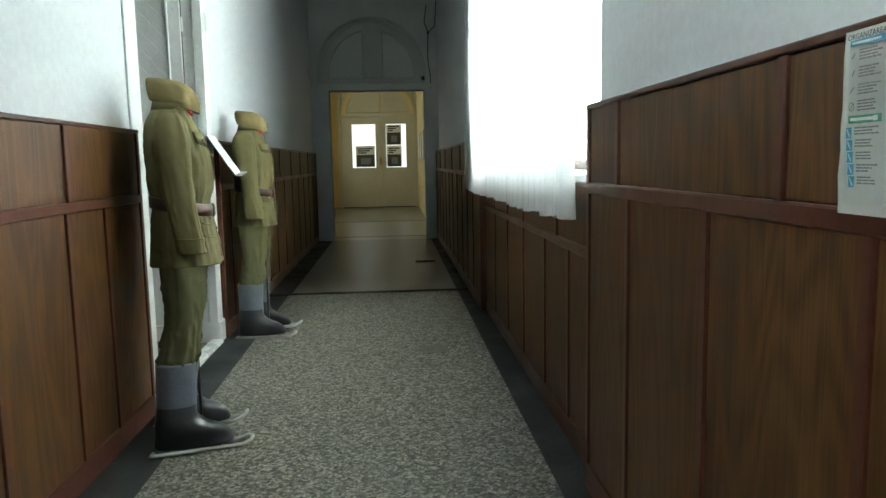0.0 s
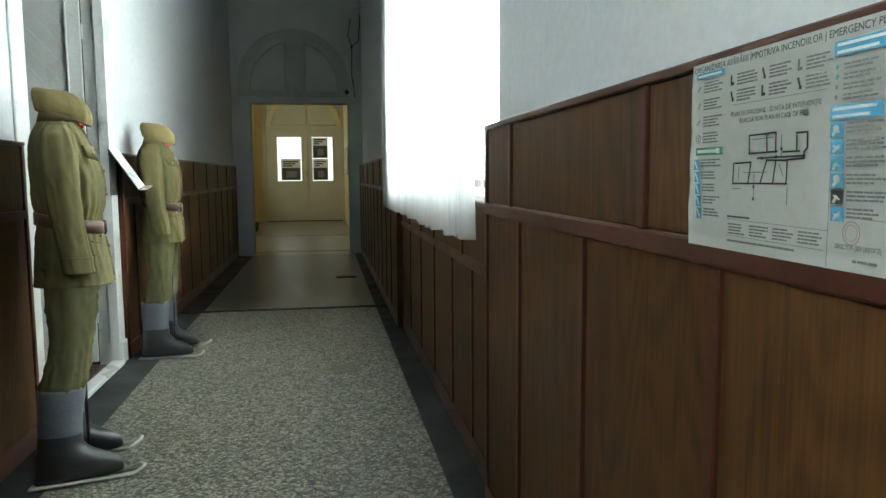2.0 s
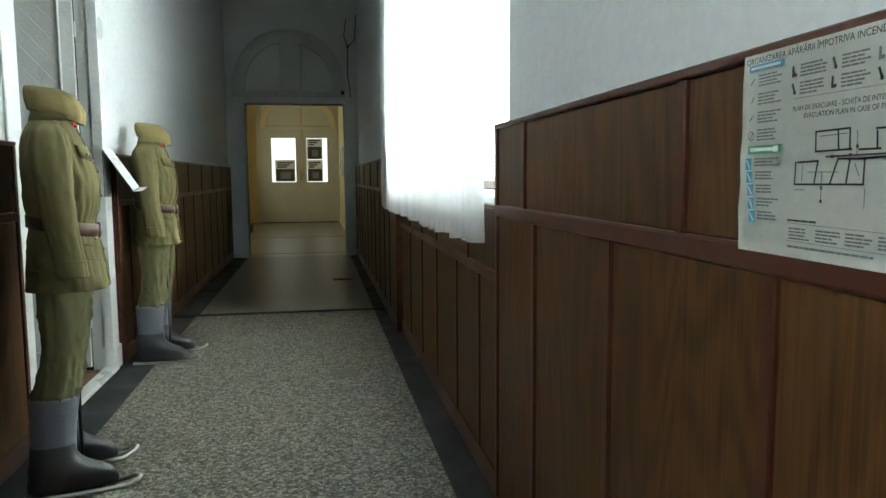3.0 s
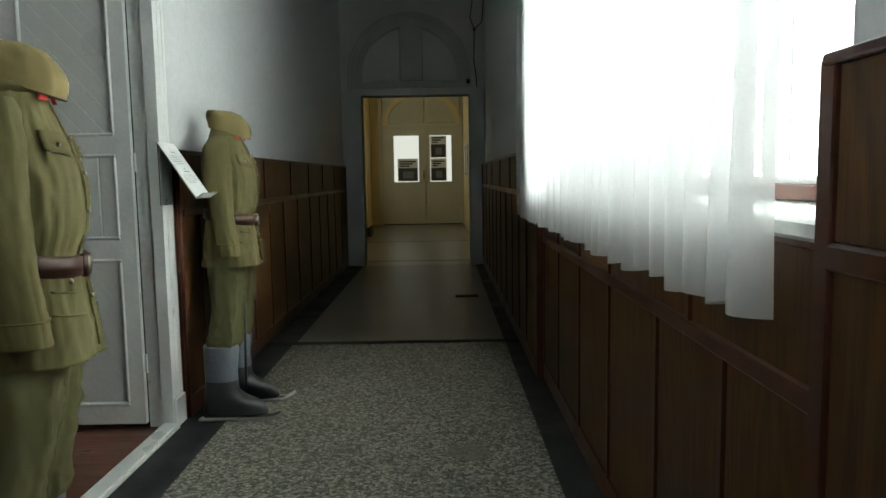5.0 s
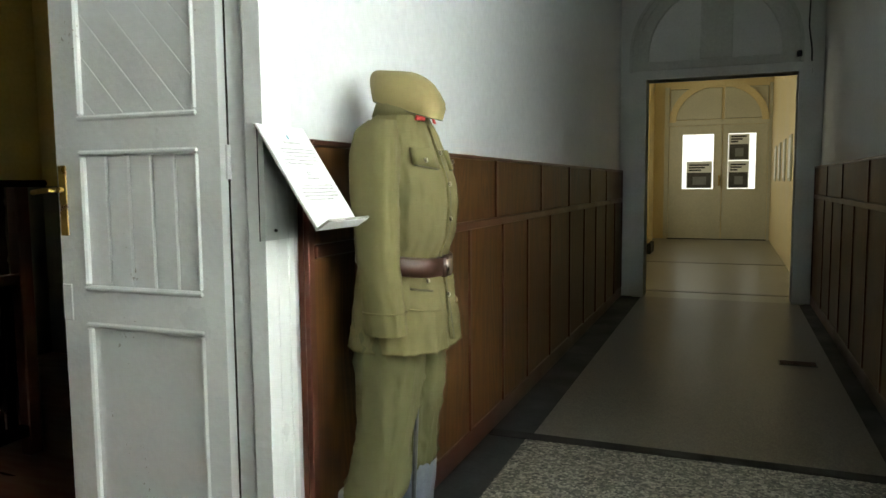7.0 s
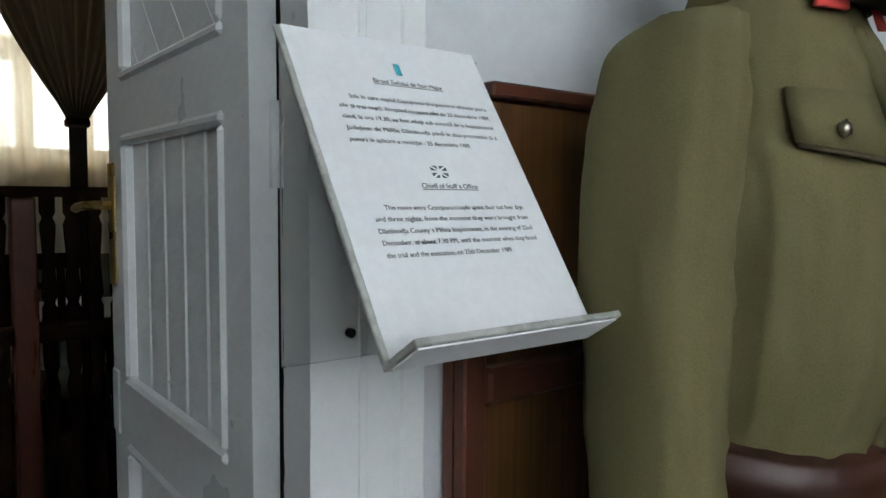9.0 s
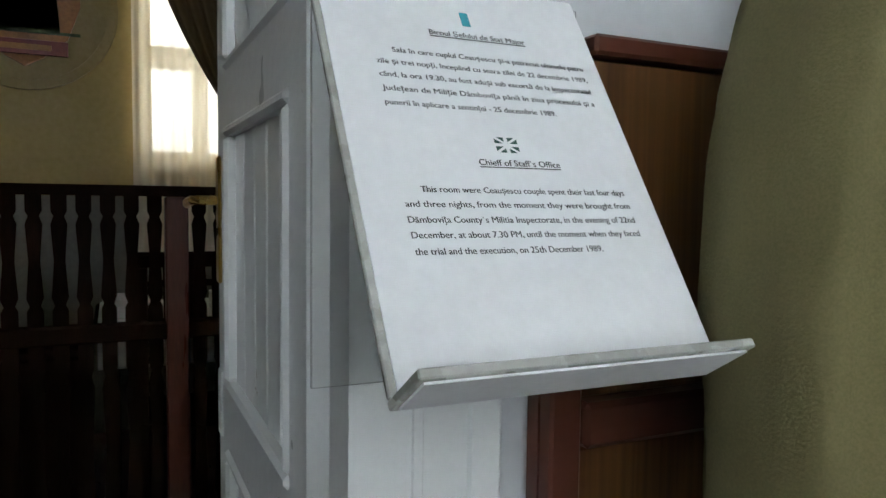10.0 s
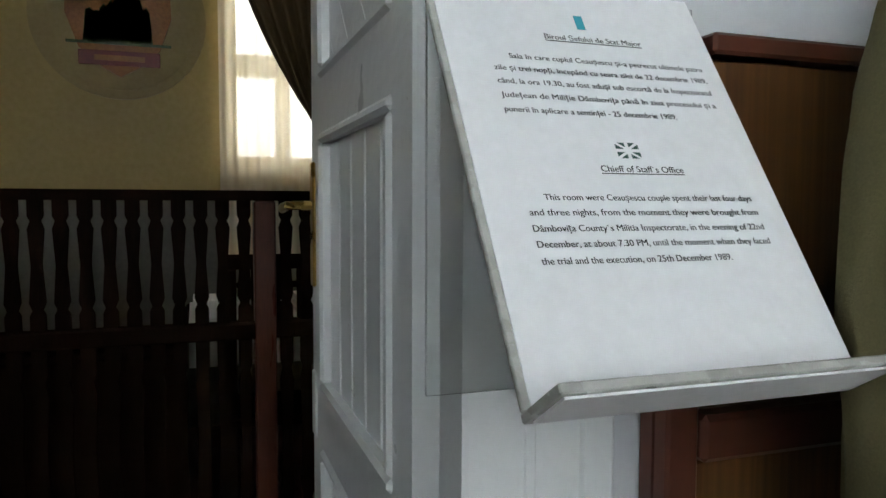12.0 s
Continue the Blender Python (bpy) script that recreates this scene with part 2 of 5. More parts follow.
POSTERPAPER = textured("worn_poster_paper", (0.76, 0.77, 0.73), (0.84, 0.85, 0.81), 3, 50, 0.5, 0.1)
INK = textured("black_ink", (0.008, 0.008, 0.008), (0.018, 0.018, 0.018), 10, 90, 0.7, 0)
DARKPRINT = textured("dark_photo_print", (0.03, 0.03, 0.028), (0.10, 0.10, 0.09), 6, 40, 0.6, 0)
GREYINK = textured("grey_print", (0.16, 0.17, 0.17), (0.24, 0.25, 0.25), 10, 90, 0.7, 0)
BLUEINK = textured("blue_print", (0.06, 0.26, 0.44), (0.09, 0.33, 0.52), 10, 90, 0.6, 0)
TEAL = textured("teal_print", (0.03, 0.26, 0.33), (0.05, 0.33, 0.40), 10, 90, 0.6, 0)
GREENINK = textured("green_print", (0.03, 0.20, 0.11), (0.05, 0.27, 0.15), 10, 90, 0.6, 0)
PINKINK = textured("pink_print", (0.55, 0.35, 0.34), (0.6, 0.4, 0.4), 10, 90, 0.6, 0)
FLAGINK = textured("dark_green_print", (0.03, 0.08, 0.07), (0.05, 0.12, 0.10), 10, 90, 0.6, 0)
ACRYLIC = clear("clear_acrylic", (0.97, 0.98, 0.97), 0.03, 1.3)
ACRYLIC_EDGE = textured("frosted_acrylic_edge", (0.30, 0.30, 0.27), (0.40, 0.40, 0.37), 30, 90, 0.3, 0.05)
GLASS = clear("window_glass", (1, 1, 1), 0.0, 1.1)
NET = sheer("white_net", (0.52, 0.53, 0.54), 0.22, 0.08)
ROOMNET = sheer("cream_net", (0.9, 0.82, 0.66), 0.15, 0.08)
DRAPE = sheer("dark_striped_drape", (0.05, 0.038, 0.024), 0.0, 0.0)
SKYGLOW = glowing("daylight", (0.95, 0.98, 1.0), WINDOW_GLOW)
ROOMGLOW = glowing("room_daylight", (1.0, 0.97, 0.9), ROOM_GLOW)
# fill light for the right pier, from an unseen opening behind the camera
BACKGLOW = glowing("fill_glow_behind", (0.95, 0.98, 1.0), BACK_GLOW)
PANEGLOW = glowing("lit_pane", (1, 1, 0.97), 1.0)
HALLGLOW = glowing("hall_daylight", (1.0, 0.95, 0.82), HALL_GLOW)


# ---- building helpers ----
def box_in(bm, x0, x1, y0, y1, z0, z1, mi=0):
    vs = [bm.verts.new(p) for p in ((x0, y0, z0), (x1, y0, z0), (x1, y1, z0), (x0, y1, z0), (x0, y0, z1), (x1, y0, z1), (x1, y1, z1), (x0, y1, z1))]
    for q in ((3, 2, 1, 0), (4, 5, 6, 7), (0, 1, 5, 4), (1, 2, 6, 5), (2, 3, 7, 6), (3, 0, 4, 7)):
        bm.faces.new([vs[i] for i in q]).material_index = mi
    return vs


def box(x0, x1, y0, y1, z0, z1, bevel=0.0, seg=1):
    bm = bmesh.new()
    box_in(bm, min(x0, x1), max(x0, x1), min(y0, y1), max(y0, y1), min(z0, z1), max(z0, z1))
    if bevel:
        bmesh.ops.bevel(bm, geom=bm.edges[:], offset=bevel, segments=seg, affect="EDGES")
    return bm


def boxes(*specs):
    bm = bmesh.new()
    for s in specs:
        box_in(bm, *s)
    return bm


def mesh_of(name, bm, mats, smooth=False):
    me = bpy.data.meshes.new(name)
    bmesh.ops.recalc_face_normals(bm, faces=bm.faces[:])
    if smooth:
        for f in bm.faces:
            f.smooth = True
    bm.to_mesh(me)
    bm.free()
    for m in mats if isinstance(mats, (list, tuple)) else [mats]:
        me.materials.append(m)
    return me


def part(name, bm, material, parent=None, label="", smooth=False):
    ob = new(name, mesh_of(name, bm, material, smooth))
    if parent:
        ob.parent = parent
    return tagged(ob, label)


def thing(name, label, category, group="", at=(0, 0, 0)):
    ob = new(name)
    ob.location = at
    ob.empty_display_size = 0.1
    return tagged(ob, label, category, group)


def structure(name, bm, material, label="", smooth=False):
    return tagged(part(name, bm, material, None, label, smooth), kind="structure", category=name.split("_")[0])


def tube(points, radius, sides=8):
    """A round bar along a line of points."""
    bm, rings = bmesh.new(), []
    pts = [Vector(p) for p in points]
    for i, p in enumerate(pts):
        d = (pts[min(i + 1, len(pts) - 1)] - pts[max(i - 1, 0)]).normalized()
        a = d.orthogonal().normalized() if i == 0 else (a - d * a.dot(d)).normalized()
        b = d.cross(a)
        rings.append([bm.verts.new(p + radius * (math.cos(k * math.tau / sides) * a + math.sin(k * math.tau / sides) * b)) for k in range(sides)])
    for r, s in zip(rings, rings[1:]):
        for k in range(sides):
            bm.faces.new((r[k], r[(k + 1) % sides], s[(k + 1) % sides], s[k]))
    bm.faces.new(rings[0][::-1])
    bm.faces.new(rings[-1])
    return bm


def turned(profile, sides=14):
    """A lathe shape: rows of (radius, z)."""
    bm, rings = bmesh.new(), []
    for r, z in profile:
        rings.append([bm.verts.new((r * math.cos(k * math.tau / sides), r * math.sin(k * math.tau / sides), z)) for k in range(sides)])
    for r, s in zip(rings, rings[1:]):
        for k in range(sides):
            bm.faces.new((r[k], r[(k + 1) % sides], s[(k + 1) % sides], s[k]))
    bm.faces.new(rings[0][::-1])
    bm.faces.new(rings[-1])
    return bm


def loft_in(bm, rings, mi=0, n=28, cap=(True, True), crease=0.0, seed=0.0, fold=0.0):
    """Skin over oval rings (x, y, z, half depth, half width[, tilt]); crease adds cloth folds."""
    made = []
    for x, y, z, a, b, *tilt in rings:
        t = tilt[0] if tilt else 0.0
        row = []
        for k in range(n):
            c, s = math.cos(k * math.tau / n), math.sin(k * math.tau / n)
            px = math.copysign(abs(c) ** 0.8, c) * a
            py = math.copysign(abs(s) ** 0.8, s) * b
            f = 1.0
            if crease:
                f += crease * 0.8 * noise.noise(Vector((c * 7 + seed, s * 7, z * 2.0))) + crease * 1.2 * noise.noise(Vector((c * 2.1 + seed, s * 2.1, z * 2.2))) + crease * 0.7 * noise.noise(Vector((c * 5 + seed, s * 5, z * 5 + seed)))
            if fold:
                r1 = noise.noise(Vector((c * 2.6 + seed, s * 2.6, z * 8 + c * 1.5 - s * 1.2)))
                r2 = noise.noise(Vector((c * 4.0 + seed + 9, s * 4.0, z * 3.5 + s * 2.0)))
                f += fold * (max(0.0, 1 - abs(r1) * 4.0) ** 1.5 - 0.3) + 0.7 * fold * (max(0.0, 1 - abs(r2) * 4.5) ** 1.5 - 0.3)
            row.append(bm.verts.new((x + px * f, y + py * f, z + t * px)))
        made.append(row)
    for r, s in zip(made, made[1:]):
        for k in range(n):
            bm.faces.new((r[k], r[(k + 1) % n], s[(k + 1) % n], s[k])).material_index = mi
    if cap[0]:
        bm.faces.new(made[0][::-1]).material_index = mi
    if cap[1]:
        bm.faces.new(made[-1]).material_index = mi
    return made


def smooth_rows(rows, steps):
    """More rows between the given ones, along a smooth line."""
    out, m = [], len(rows)
    for i in range(m - 1):
        p0, p1, p2, p3 = rows[max(i - 1, 0)], rows[i], rows[i + 1], rows[min(i + 2, m - 1)]
        for k in range(steps):
            t = k / steps
            out.append(tuple(0.5 * (2 * b + (c - a) * t + (2 * a - 5 * b + 4 * c - d) * t * t + (3 * b - a - 3 * c + d) * t ** 3) for a, b, c, d in zip(p0, p1, p2, p3)))
    return out + [tuple(rows[-1])]


def hanging(x, y0, y1, z0, z1, depth, waves, width_at=None, n=90, m=24):
    """Cloth in folds across y, optionally gathered: width_at(v) gives (centre, half width) from 0 at the top to 1 at the bottom."""
    bm, rows = bmesh.new(), []
    for j in range(m + 1):
        v = j / m
        c, h = width_at(v) if width_at else ((y0 + y1) / 2, (y1 - y0) / 2)
        rows.append([bm.verts.new((x + depth * math.sin(i / n * waves * math.tau + 0.6 * math.sin(v * 3)), c - h + 2 * h * i / n, z1 + (z0 - z1) * v)) for i in range(n + 1)])
    for a, b in zip(rows, rows[1:]):
        for i in range(n):
            bm.faces.new((a[i], a[i + 1], b[i + 1], b[i]))
    return bm


# ---- corridor: floor, walls, ceiling ----
XL, XR = -1.25, 0.87          # plaster faces
WL, WR, WN = -1.215, 0.815, 0.865  # panelling faces: left, pier on the right, under the window
TOP_L, TOP_R, CEIL = 1.485, 1.497, 4.3
END, HALL_END = 12.70, 22.0
DOOR0, DOOR1, DOORH = 4.20, 5.765, 2.86
WIN0, WIN1, SILL, WINH = 3.08, 6.45, 1.24, 3.22
NICHE0, NICHE1 = 3.045, 6.52

def floor_sheet(pts):
    bm = bmesh.new()
    top, low = [bm.verts.new((x, y, 0)) for x, y in pts], [bm.verts.new((x, y, -0.06)) for x, y in pts]
    bm.faces.new(top)
    bm.faces.new(low[::-1])
    for i in range(len(pts)):
        bm.faces.new((top[i], low[i], low[(i + 1) % len(pts)], top[(i + 1) % len(pts)]))
    return bm


structure("floor_corridor", floor_sheet(((-0.96, -3), (0.71, -3), (0.70, 7.58), (-1.0, 7.58))), FLOOR, "worn grey speckled terrazzo corridor floor")
structure("floor_corridor_far", box(-0.98, 0.70, 7.66, END, -0.06, 0), FLOOR_FAR, "darker polished fine terrazzo floor")
structure("floor_strip", box(-1.2, 0.88, 7.57, 7.66, -0.06, 0.003), STRIP, "black strip across the terrazzo floor")
structure("floor_border_left", boxes((-1.29, -0.95, -3, 7.58, -0.06, -0.003), (-1.29, -0.98, 7.66, END, -0.06, 0)), BLACK, "black cement border along the panelling")
structure("floor_border_right", boxes((0.69, 1.3, -3, 7.58, -0.06, -0.003), (0.70, 1.3, 7.66, END, -0.06, 0)), BLACK, "black cement border along the panelling")
# the opening at y -0.95 to 0.25 is unseen, added to let fill light in
structure("wall_left", boxes((-1.6, XL, -3, -0.95, 0, CEIL), (-1.6, XL, 0.25, DOOR0, 0, CEIL), (-1.6, XL, -0.95, 0.25, 0, 1.7), (-1.6, XL, -0.95, 0.25, 3.6, CEIL), (-1.6, XL, DOOR1, END + 0.3, 0, CEIL), (-1.6, XL, DOOR0, DOOR1, DOORH, CEIL)), PLASTER, "white plastered corridor wall")
structure("wall_right", boxes((XR, 1.35, -3, NICHE0, 0, CEIL), (XR, 1.35, NICHE1, END + 0.3, 0, CEIL), (WN + 0.02, 1.35, NICHE0, NICHE1, 0, SILL - 0.04), (XR, 1.35, NICHE0, NICHE1, WINH, CEIL),
                              (XR, 1.35, NICHE0, WIN0, SILL - 0.04, WINH), (XR, 1.35, WIN1, NICHE1, SILL - 0.04, WINH)), PLASTER, "white plastered corridor wall with a deep window")
structure("wall_back", box(-1.6, 1.35, -3.3, -3, 0, CEIL), PLASTER, "white plastered wall")
# unseen glowing sheet, added to brighten the right pier and its poster
structure("backdrop_behind", box(-2.3, -2.28, -4.2, 1.25, -1, 6), BACKGLOW, "glowing sheet standing in for bright overcast daylight outside")
structure("ceiling", box(-1.6, 1.35, -3.3, END + 0.3, CEIL, CEIL + 0.2), PLASTER, "white plastered ceiling")


def wainscot(name, side, x, y0, y1, top, rail, uppers, lowers, base=0.11, cap_in=0.0, label="brown oak-veneer wall panelling with dark battens"):
    """Panels between dark battens, with a middle rail, a top cap and a plinth. side: +1 faces +x."""
    back = structure(name, box(x - side * 0.03, x - side * 0.012, y0, y1, 0.0, top - 0.004), BATTEN, label)
    back["category"] = "panelling"

    def slab(kind, ya, yb, za, zb, depth, mat, bevel=0.003):
        part(kind, box(x - side * 0.012, x + side * depth, ya, yb, za, zb, bevel), mat, back)

    slab("plinth", y0, y1, 0.0, base, 0.006, BATTEN)
    slab("cap", y0 + cap_in, y1, top - 0.013, top + 0.005, 0.012, BATTEN, 0.003)
    slab("rail", y0 + 0.034, y1 - 0.034, rail - 0.026, rail + 0.016, 0.014, BATTEN, 0.005)
    for marks, za, zb in ((uppers, rail + 0.016, top - 0.013), (lowers, base, rail - 0.026)):
        marks = [m for m in marks if y0 < m < y1]
        for m in marks:
            w = 0.017 + 0.004 * noise.noise(Vector((m * 3, za, 0)))
            slab("batten", m - w, m + w, za, zb, 0.010, BATTEN)
        edges = [y0 + 0.026, *marks, y1 - 0.026]
        for a, b in zip(edges, edges[1:]):
            slab("panel", a + 0.008, b - 0.008, za + 0.002, zb - 0.002, 0.0, PANEL, 0.002)
    for m in (y0 + 0.017, y1 - 0.017):
        slab("end_batten", m - 0.0165, m + 0.0165, base, top - 0.013, 0.009, BATTEN)
    return back


def steps(a, b, s):
    return [a + i * s for i in range(int((b - a) / s) + 1)]


wainscot("wainscot_left_near", 1, WL, -3, 4.14, TOP_L, 1.15, [-1.45, -0.50, 0.45, 1.40, 2.35, 3.31], [-2.4, -1.8, -1.2, -0.6, 0.0, 0.55, 1.15, 1.75, 2.35, 2.70, 3.28, 3.66])
wainscot("wainscot_left_far", 1, WL, 5.83, END - 0.02, TOP_L, 1.15, [6.78, 7.74, 8.75, 9.66, 10.58, 11.5], [6.15, 6.72, 7.30, 7.86, 8.40, 9.02, 9.69, 10.3, 10.9, 11.5, 12.1], cap_in=0.036)
wainscot("wainscot_right_near", -1, WR, -3, NICHE0, TOP_R, 1.197, [-2.6, -1.8, -1.0, -0.2, 0.6, 1.68, 2.68], [-2.6, -2.1, -1.6, -1.1, -0.6, -0.1, 0.4, 0.9, 1.41, 2.0, 2.57])
wainscot("wainscot_window", -1, WN, NICHE0, NICHE1, SILL - 0.04, 0.92, [3.79, 4.70, 5.31, 5.95], [3.55, 4.07, 4.70, 5.31, 5.93])
wainscot("wainscot_right_far", -1, 0.82, NICHE1, END - 0.02, TOP_R, 1.19, [7.45, 8.32, 9.40, 10.6, 11.6], [7.10, 7.60, 8.15, 8.74, 9.35, 9.95, 10.55, 11.15, 11.75])
for nm, y in (("panel_end_near", NICHE0), ("panel_end_far", NICHE1 - 0.02)):
    o = structure(nm, box(WR - 0.004 if y == NICHE0 else 0.814, WN + 0.02, y - 0.002, y + 0.022, 0, TOP_R, 0.004), BATTEN, "dark stained end board of the wall panelling")
    o["category"] = "panelling"

# ---- corridor window, curtain ----
window = structure("window_1", boxes((1.16, 1.22, WIN0, WIN1, SILL, SILL + 0.07), (1.16, 1.22, WIN0, WIN1, WINH - 0.07, WINH), (1.16, 1.22, WIN0, WIN0 + 0.07, SILL, WINH), (1.16, 1.22, WIN1 - 0.07, WIN1, SILL, WINH)), DOORWHITE, "tall white-painted wooden window behind a net curtain")
for y in steps(WIN0 + 0.91, WIN1 - 0.5, 0.91):
    part("mullion", box(1.15, 1.23, y - 0.05, y + 0.05, SILL + 0.07, WINH - 0.07, 0.006), DOORWHITE, window)
part("transom", box(1.15, 1.23, WIN0 + 0.07, WIN1 - 0.07, 2.55, 2.65, 0.006), DOORWHITE, window)
part("window_sill", box(0.845, 1.24, WIN0 - 0.03, WIN1 + 0.04, SILL - 0.04, SILL, 0.008), DOORWHITE, window, "white-painted window sill board")
for i, y in enumerate(steps(WIN0, WIN1 - 0.9, 0.91)):
    for z0, z1 in ((SILL + 0.07, 2.55), (2.65, WINH - 0.07)):
        p = part("pane", box(1.185, 1.191, y + 0.055, y + 0.86, z0, z1), GLASS, window)
        p.visible_shadow = False
part("lower_rail", box(1.14, 1.16, WIN0, WIN1, SILL + 0.005, SILL + 0.05, 0.004), BATTEN, window)
glow = structure("backdrop_daylight", box(1.75, 1.77, WIN0 - 2, WIN1 + 9, -1, 6), SKYGLOW, "glowing sheet standing in for bright overcast daylight outside")

bm = bmesh.new()
nu, nv, Y0, Y1, Z1 = 380, 40, 3.17, 7.05, 3.24
grid = []
for i in range(nu + 1):
    u = i / nu
    y = Y0 + (Y1 - Y0) * u
    row = []
    for j in range(nv + 1):
        v = j / nv
        low = 1.049 + 0.018 * max(0.0, 1 - (y - Y0) / 0.8) + 0.009 * math.sin(y * 31) + 0.02 * noise.noise(Vector((y * 3, 0, 0)))
        z = low + (Z1 - low) * v
        fold = 0.030 * math.sin(y * 46 + 3.0 * noise.noise(Vector((y * 1.5, z * 0.4, 0)))) + 0.02 * noise.noise(Vector((y * 4, z * 0.7, 3)))
        row.append(bm.verts.new((0.772 + fold * (1.15 - 0.4 * v), y, z)))
    grid.append(row)
for a, b in zip(grid, grid[1:]):
    for j in range(nv):
        bm.faces.new((a[j], b[j], b[j + 1], a[j + 1]))
curtain = thing("net_curtain", "long white net curtain hanging in folds at the window", "curtain")
part("cloth", bm, NET, curtain, smooth=True)
part("rod", tube([(0.772, 3.0, 3.25), (0.772, 7.15, 3.25)], 0.014), STEEL, curtain)
for y in (3.05, 5.0, 7.1):
    part("bracket", box(0.765, XR, y - 0.01, y + 0.01, 3.24, 3.265), STEEL, curtain)

# ---- end wall with the arched doorway ----
OX0, OX1, OZ = -0.955, 0.629, 2.518
bm = bmesh.new()
outline = ((XL - 0.3, 0), (OX0, 0), (OX0, OZ), (OX1, OZ), (OX1, 0), (XR + 0.4, 0), (XR + 0.4, CEIL), (XL - 0.3, CEIL))
front, back_side = ([bm.verts.new((x, y, z)) for x, z in outline] for y in (END, END + 0.25))
bm.faces.new(front)
bm.faces.new(back_side[::-1])
for i in range(8):
    bm.faces.new((front[i], back_side[i], back_side[(i + 1) % 8], front[(i + 1) % 8]))
structure("wall_end", bm, END_PAINT, "white plastered end wall")
arch = structure("door_frame_arch", boxes((OX0 - 0.127, OX0, END - 0.05, END + 0.27, 0, OZ), (OX1, OX1 + 0.123, END - 0.05, END + 0.27, 0, OZ), (OX0 - 0.127, OX1 + 0.123, END - 0.055, END + 0.27, OZ, OZ + 0.10)), END_PAINT, "grey-white painted doorway frame with an arched fanlight panel")
CX, CZ, RX, RZ = -0.238, 2.80, 0.905, 0.91


def half_ring(cx, cz, r0x, r0z, r1x, r1z, y0, y1, n=32, foot=0.0):
    """A raised arch; foot lengthens it straight down on both sides."""
    bm, rows = bmesh.new(), []
    for k in range(-1, n + 2):
        a = math.pi * min(max(k, 0), n) / n
        c, s = math.cos(a), math.sin(a)
        drop = foot if k in (-1, n + 1) else 0.0
        rows.append([bm.verts.new((cx + rx * c, y, cz + rz * s - drop)) for rx, rz, y in ((r0x, r0z, y0), (r1x, r1z, y0), (r1x, r1z, y1), (r0x, r0z, y1))])
    if not foot:
        rows = rows[1:-1]
    for p, q in zip(rows, rows[1:]):
        for k in range(4):
            bm.faces.new((p[k], p[(k + 1) % 4], q[(k + 1) % 4], q[k]))
    bm.faces.new(rows[0])
    bm.faces.new(rows[-1][::-1])
    return bm


STILT = CZ - OZ - 0.101
part("arch_moulding", half_ring(CX, CZ, RX - 0.035, RZ - 0.035, RX, RZ, END - 0.085, END + 0.02, foot=STILT), MOULD, arch)
part("arch_band", half_ring(CX, CZ, RX - 0.09, RZ - 0.09, RX - 0.035, RZ - 0.035, END - 0.06, END + 0.02, foot=STILT), MOULD, arch)
part("arch_inner_moulding", half_ring(CX, CZ, RX - 0.21, RZ - 0.21, RX - 0.09, RZ - 0.09, END - 0.042, END + 0.02, foot=STILT), MOULD, arch)
part("centre_post", box(-0.379, -0.041, END - 0.040, END + 0.02, OZ + 0.20, CZ + RZ - 0.2, 0.008), MOULD, arch)
part("arch_bottom_rail", box(CX - RX + 0.2, CX + RX - 0.2, END - 0.041, END + 0.02, OZ + 0.101, OZ + 0.20, 0.008), MOULD, arch)

# ---- hall beyond ----
HX0, HX1 = -1.75, 0.82
structure("floor_hall", box(HX0 - 0.3, HX1 + 0.3, END, HALL_END + 0.3, -0.06, 0.0), FLOOR_HALL, "pale terrazzo floor of the far hall")
structure("floor_band", boxes((HX0, HX1, 13.2, 13.32, 0, 0.004), (HX0, HX1, 16.6, 16.75, 0, 0.004)), FLOOR_FAR, "darker band in the hall floor")
structure("wall_hall_right", box(HX1, HX1 + 0.3, END + 0.25, HALL_END, 0, 4.6), HALL_PAINT, "cream-yellow hall wall")
structure("wall_hall_left", boxes((HX0 - 0.3, HX0, END + 0.25, 13.0, 0, 4.6), (HX0 - 0.3, HX0, 13.0, 21.2, 0, 0.9), (HX0 - 0.3, HX0, 13.0, 21.2, 3.6, 4.6), (HX0 - 0.3, HX0, 21.2, HALL_END, 0, 4.6),
                                  (HX0 - 0.3, HX0, 14.6, 15.9, 0.9, 3.6), (HX0 - 0.3, HX0, 17.6, 18.9, 0.9, 3.6)), HALL_PAINT, "cream-yellow hall wall with windows")
structure("wall_hall_end", box(HX0 - 0.3, HX1 + 0.3, HALL_END, HALL_END + 0.3, 0, 4.6), HALL_PAINT, "cream-yellow hall end wall")
structure("ceiling_hall", box(HX0 - 0.3, HX1 + 0.3, END + 0.25, HALL_END + 0.3, 4.6, 4.8), PLASTER, "white plastered ceiling")
structure("backdrop_hall", box(HX0 - 1.5, HX0 - 1.48, 11, 23, -1, 6), HALLGLOW, "bright daylight outside the hall windows")
for y in (15.25, 18.25):
    col = thing("pilaster", "cream-painted pilaster with a dark plinth in the hall", "pilaster", "pilasters of the hall")
    part("shaft", box(HX0, HX0 + 0.28, y - 0.22, y + 0.22, 0.32, 4.2, 0.03, 2), HALL_PAINT, col)
    part("base", box(HX0, HX0 + 0.33, y - 0.27, y + 0.27, 0.2, 0.32, 0.03, 2), HALL_PAINT, col)
    part("plinth", box(HX0, HX0 + 0.36, y - 0.30, y + 0.30, 0, 0.2, 0.01), BLACK, col, "dark painted plinth")
DX0, DX1, DZ = -1.41, 0.75, 2.66
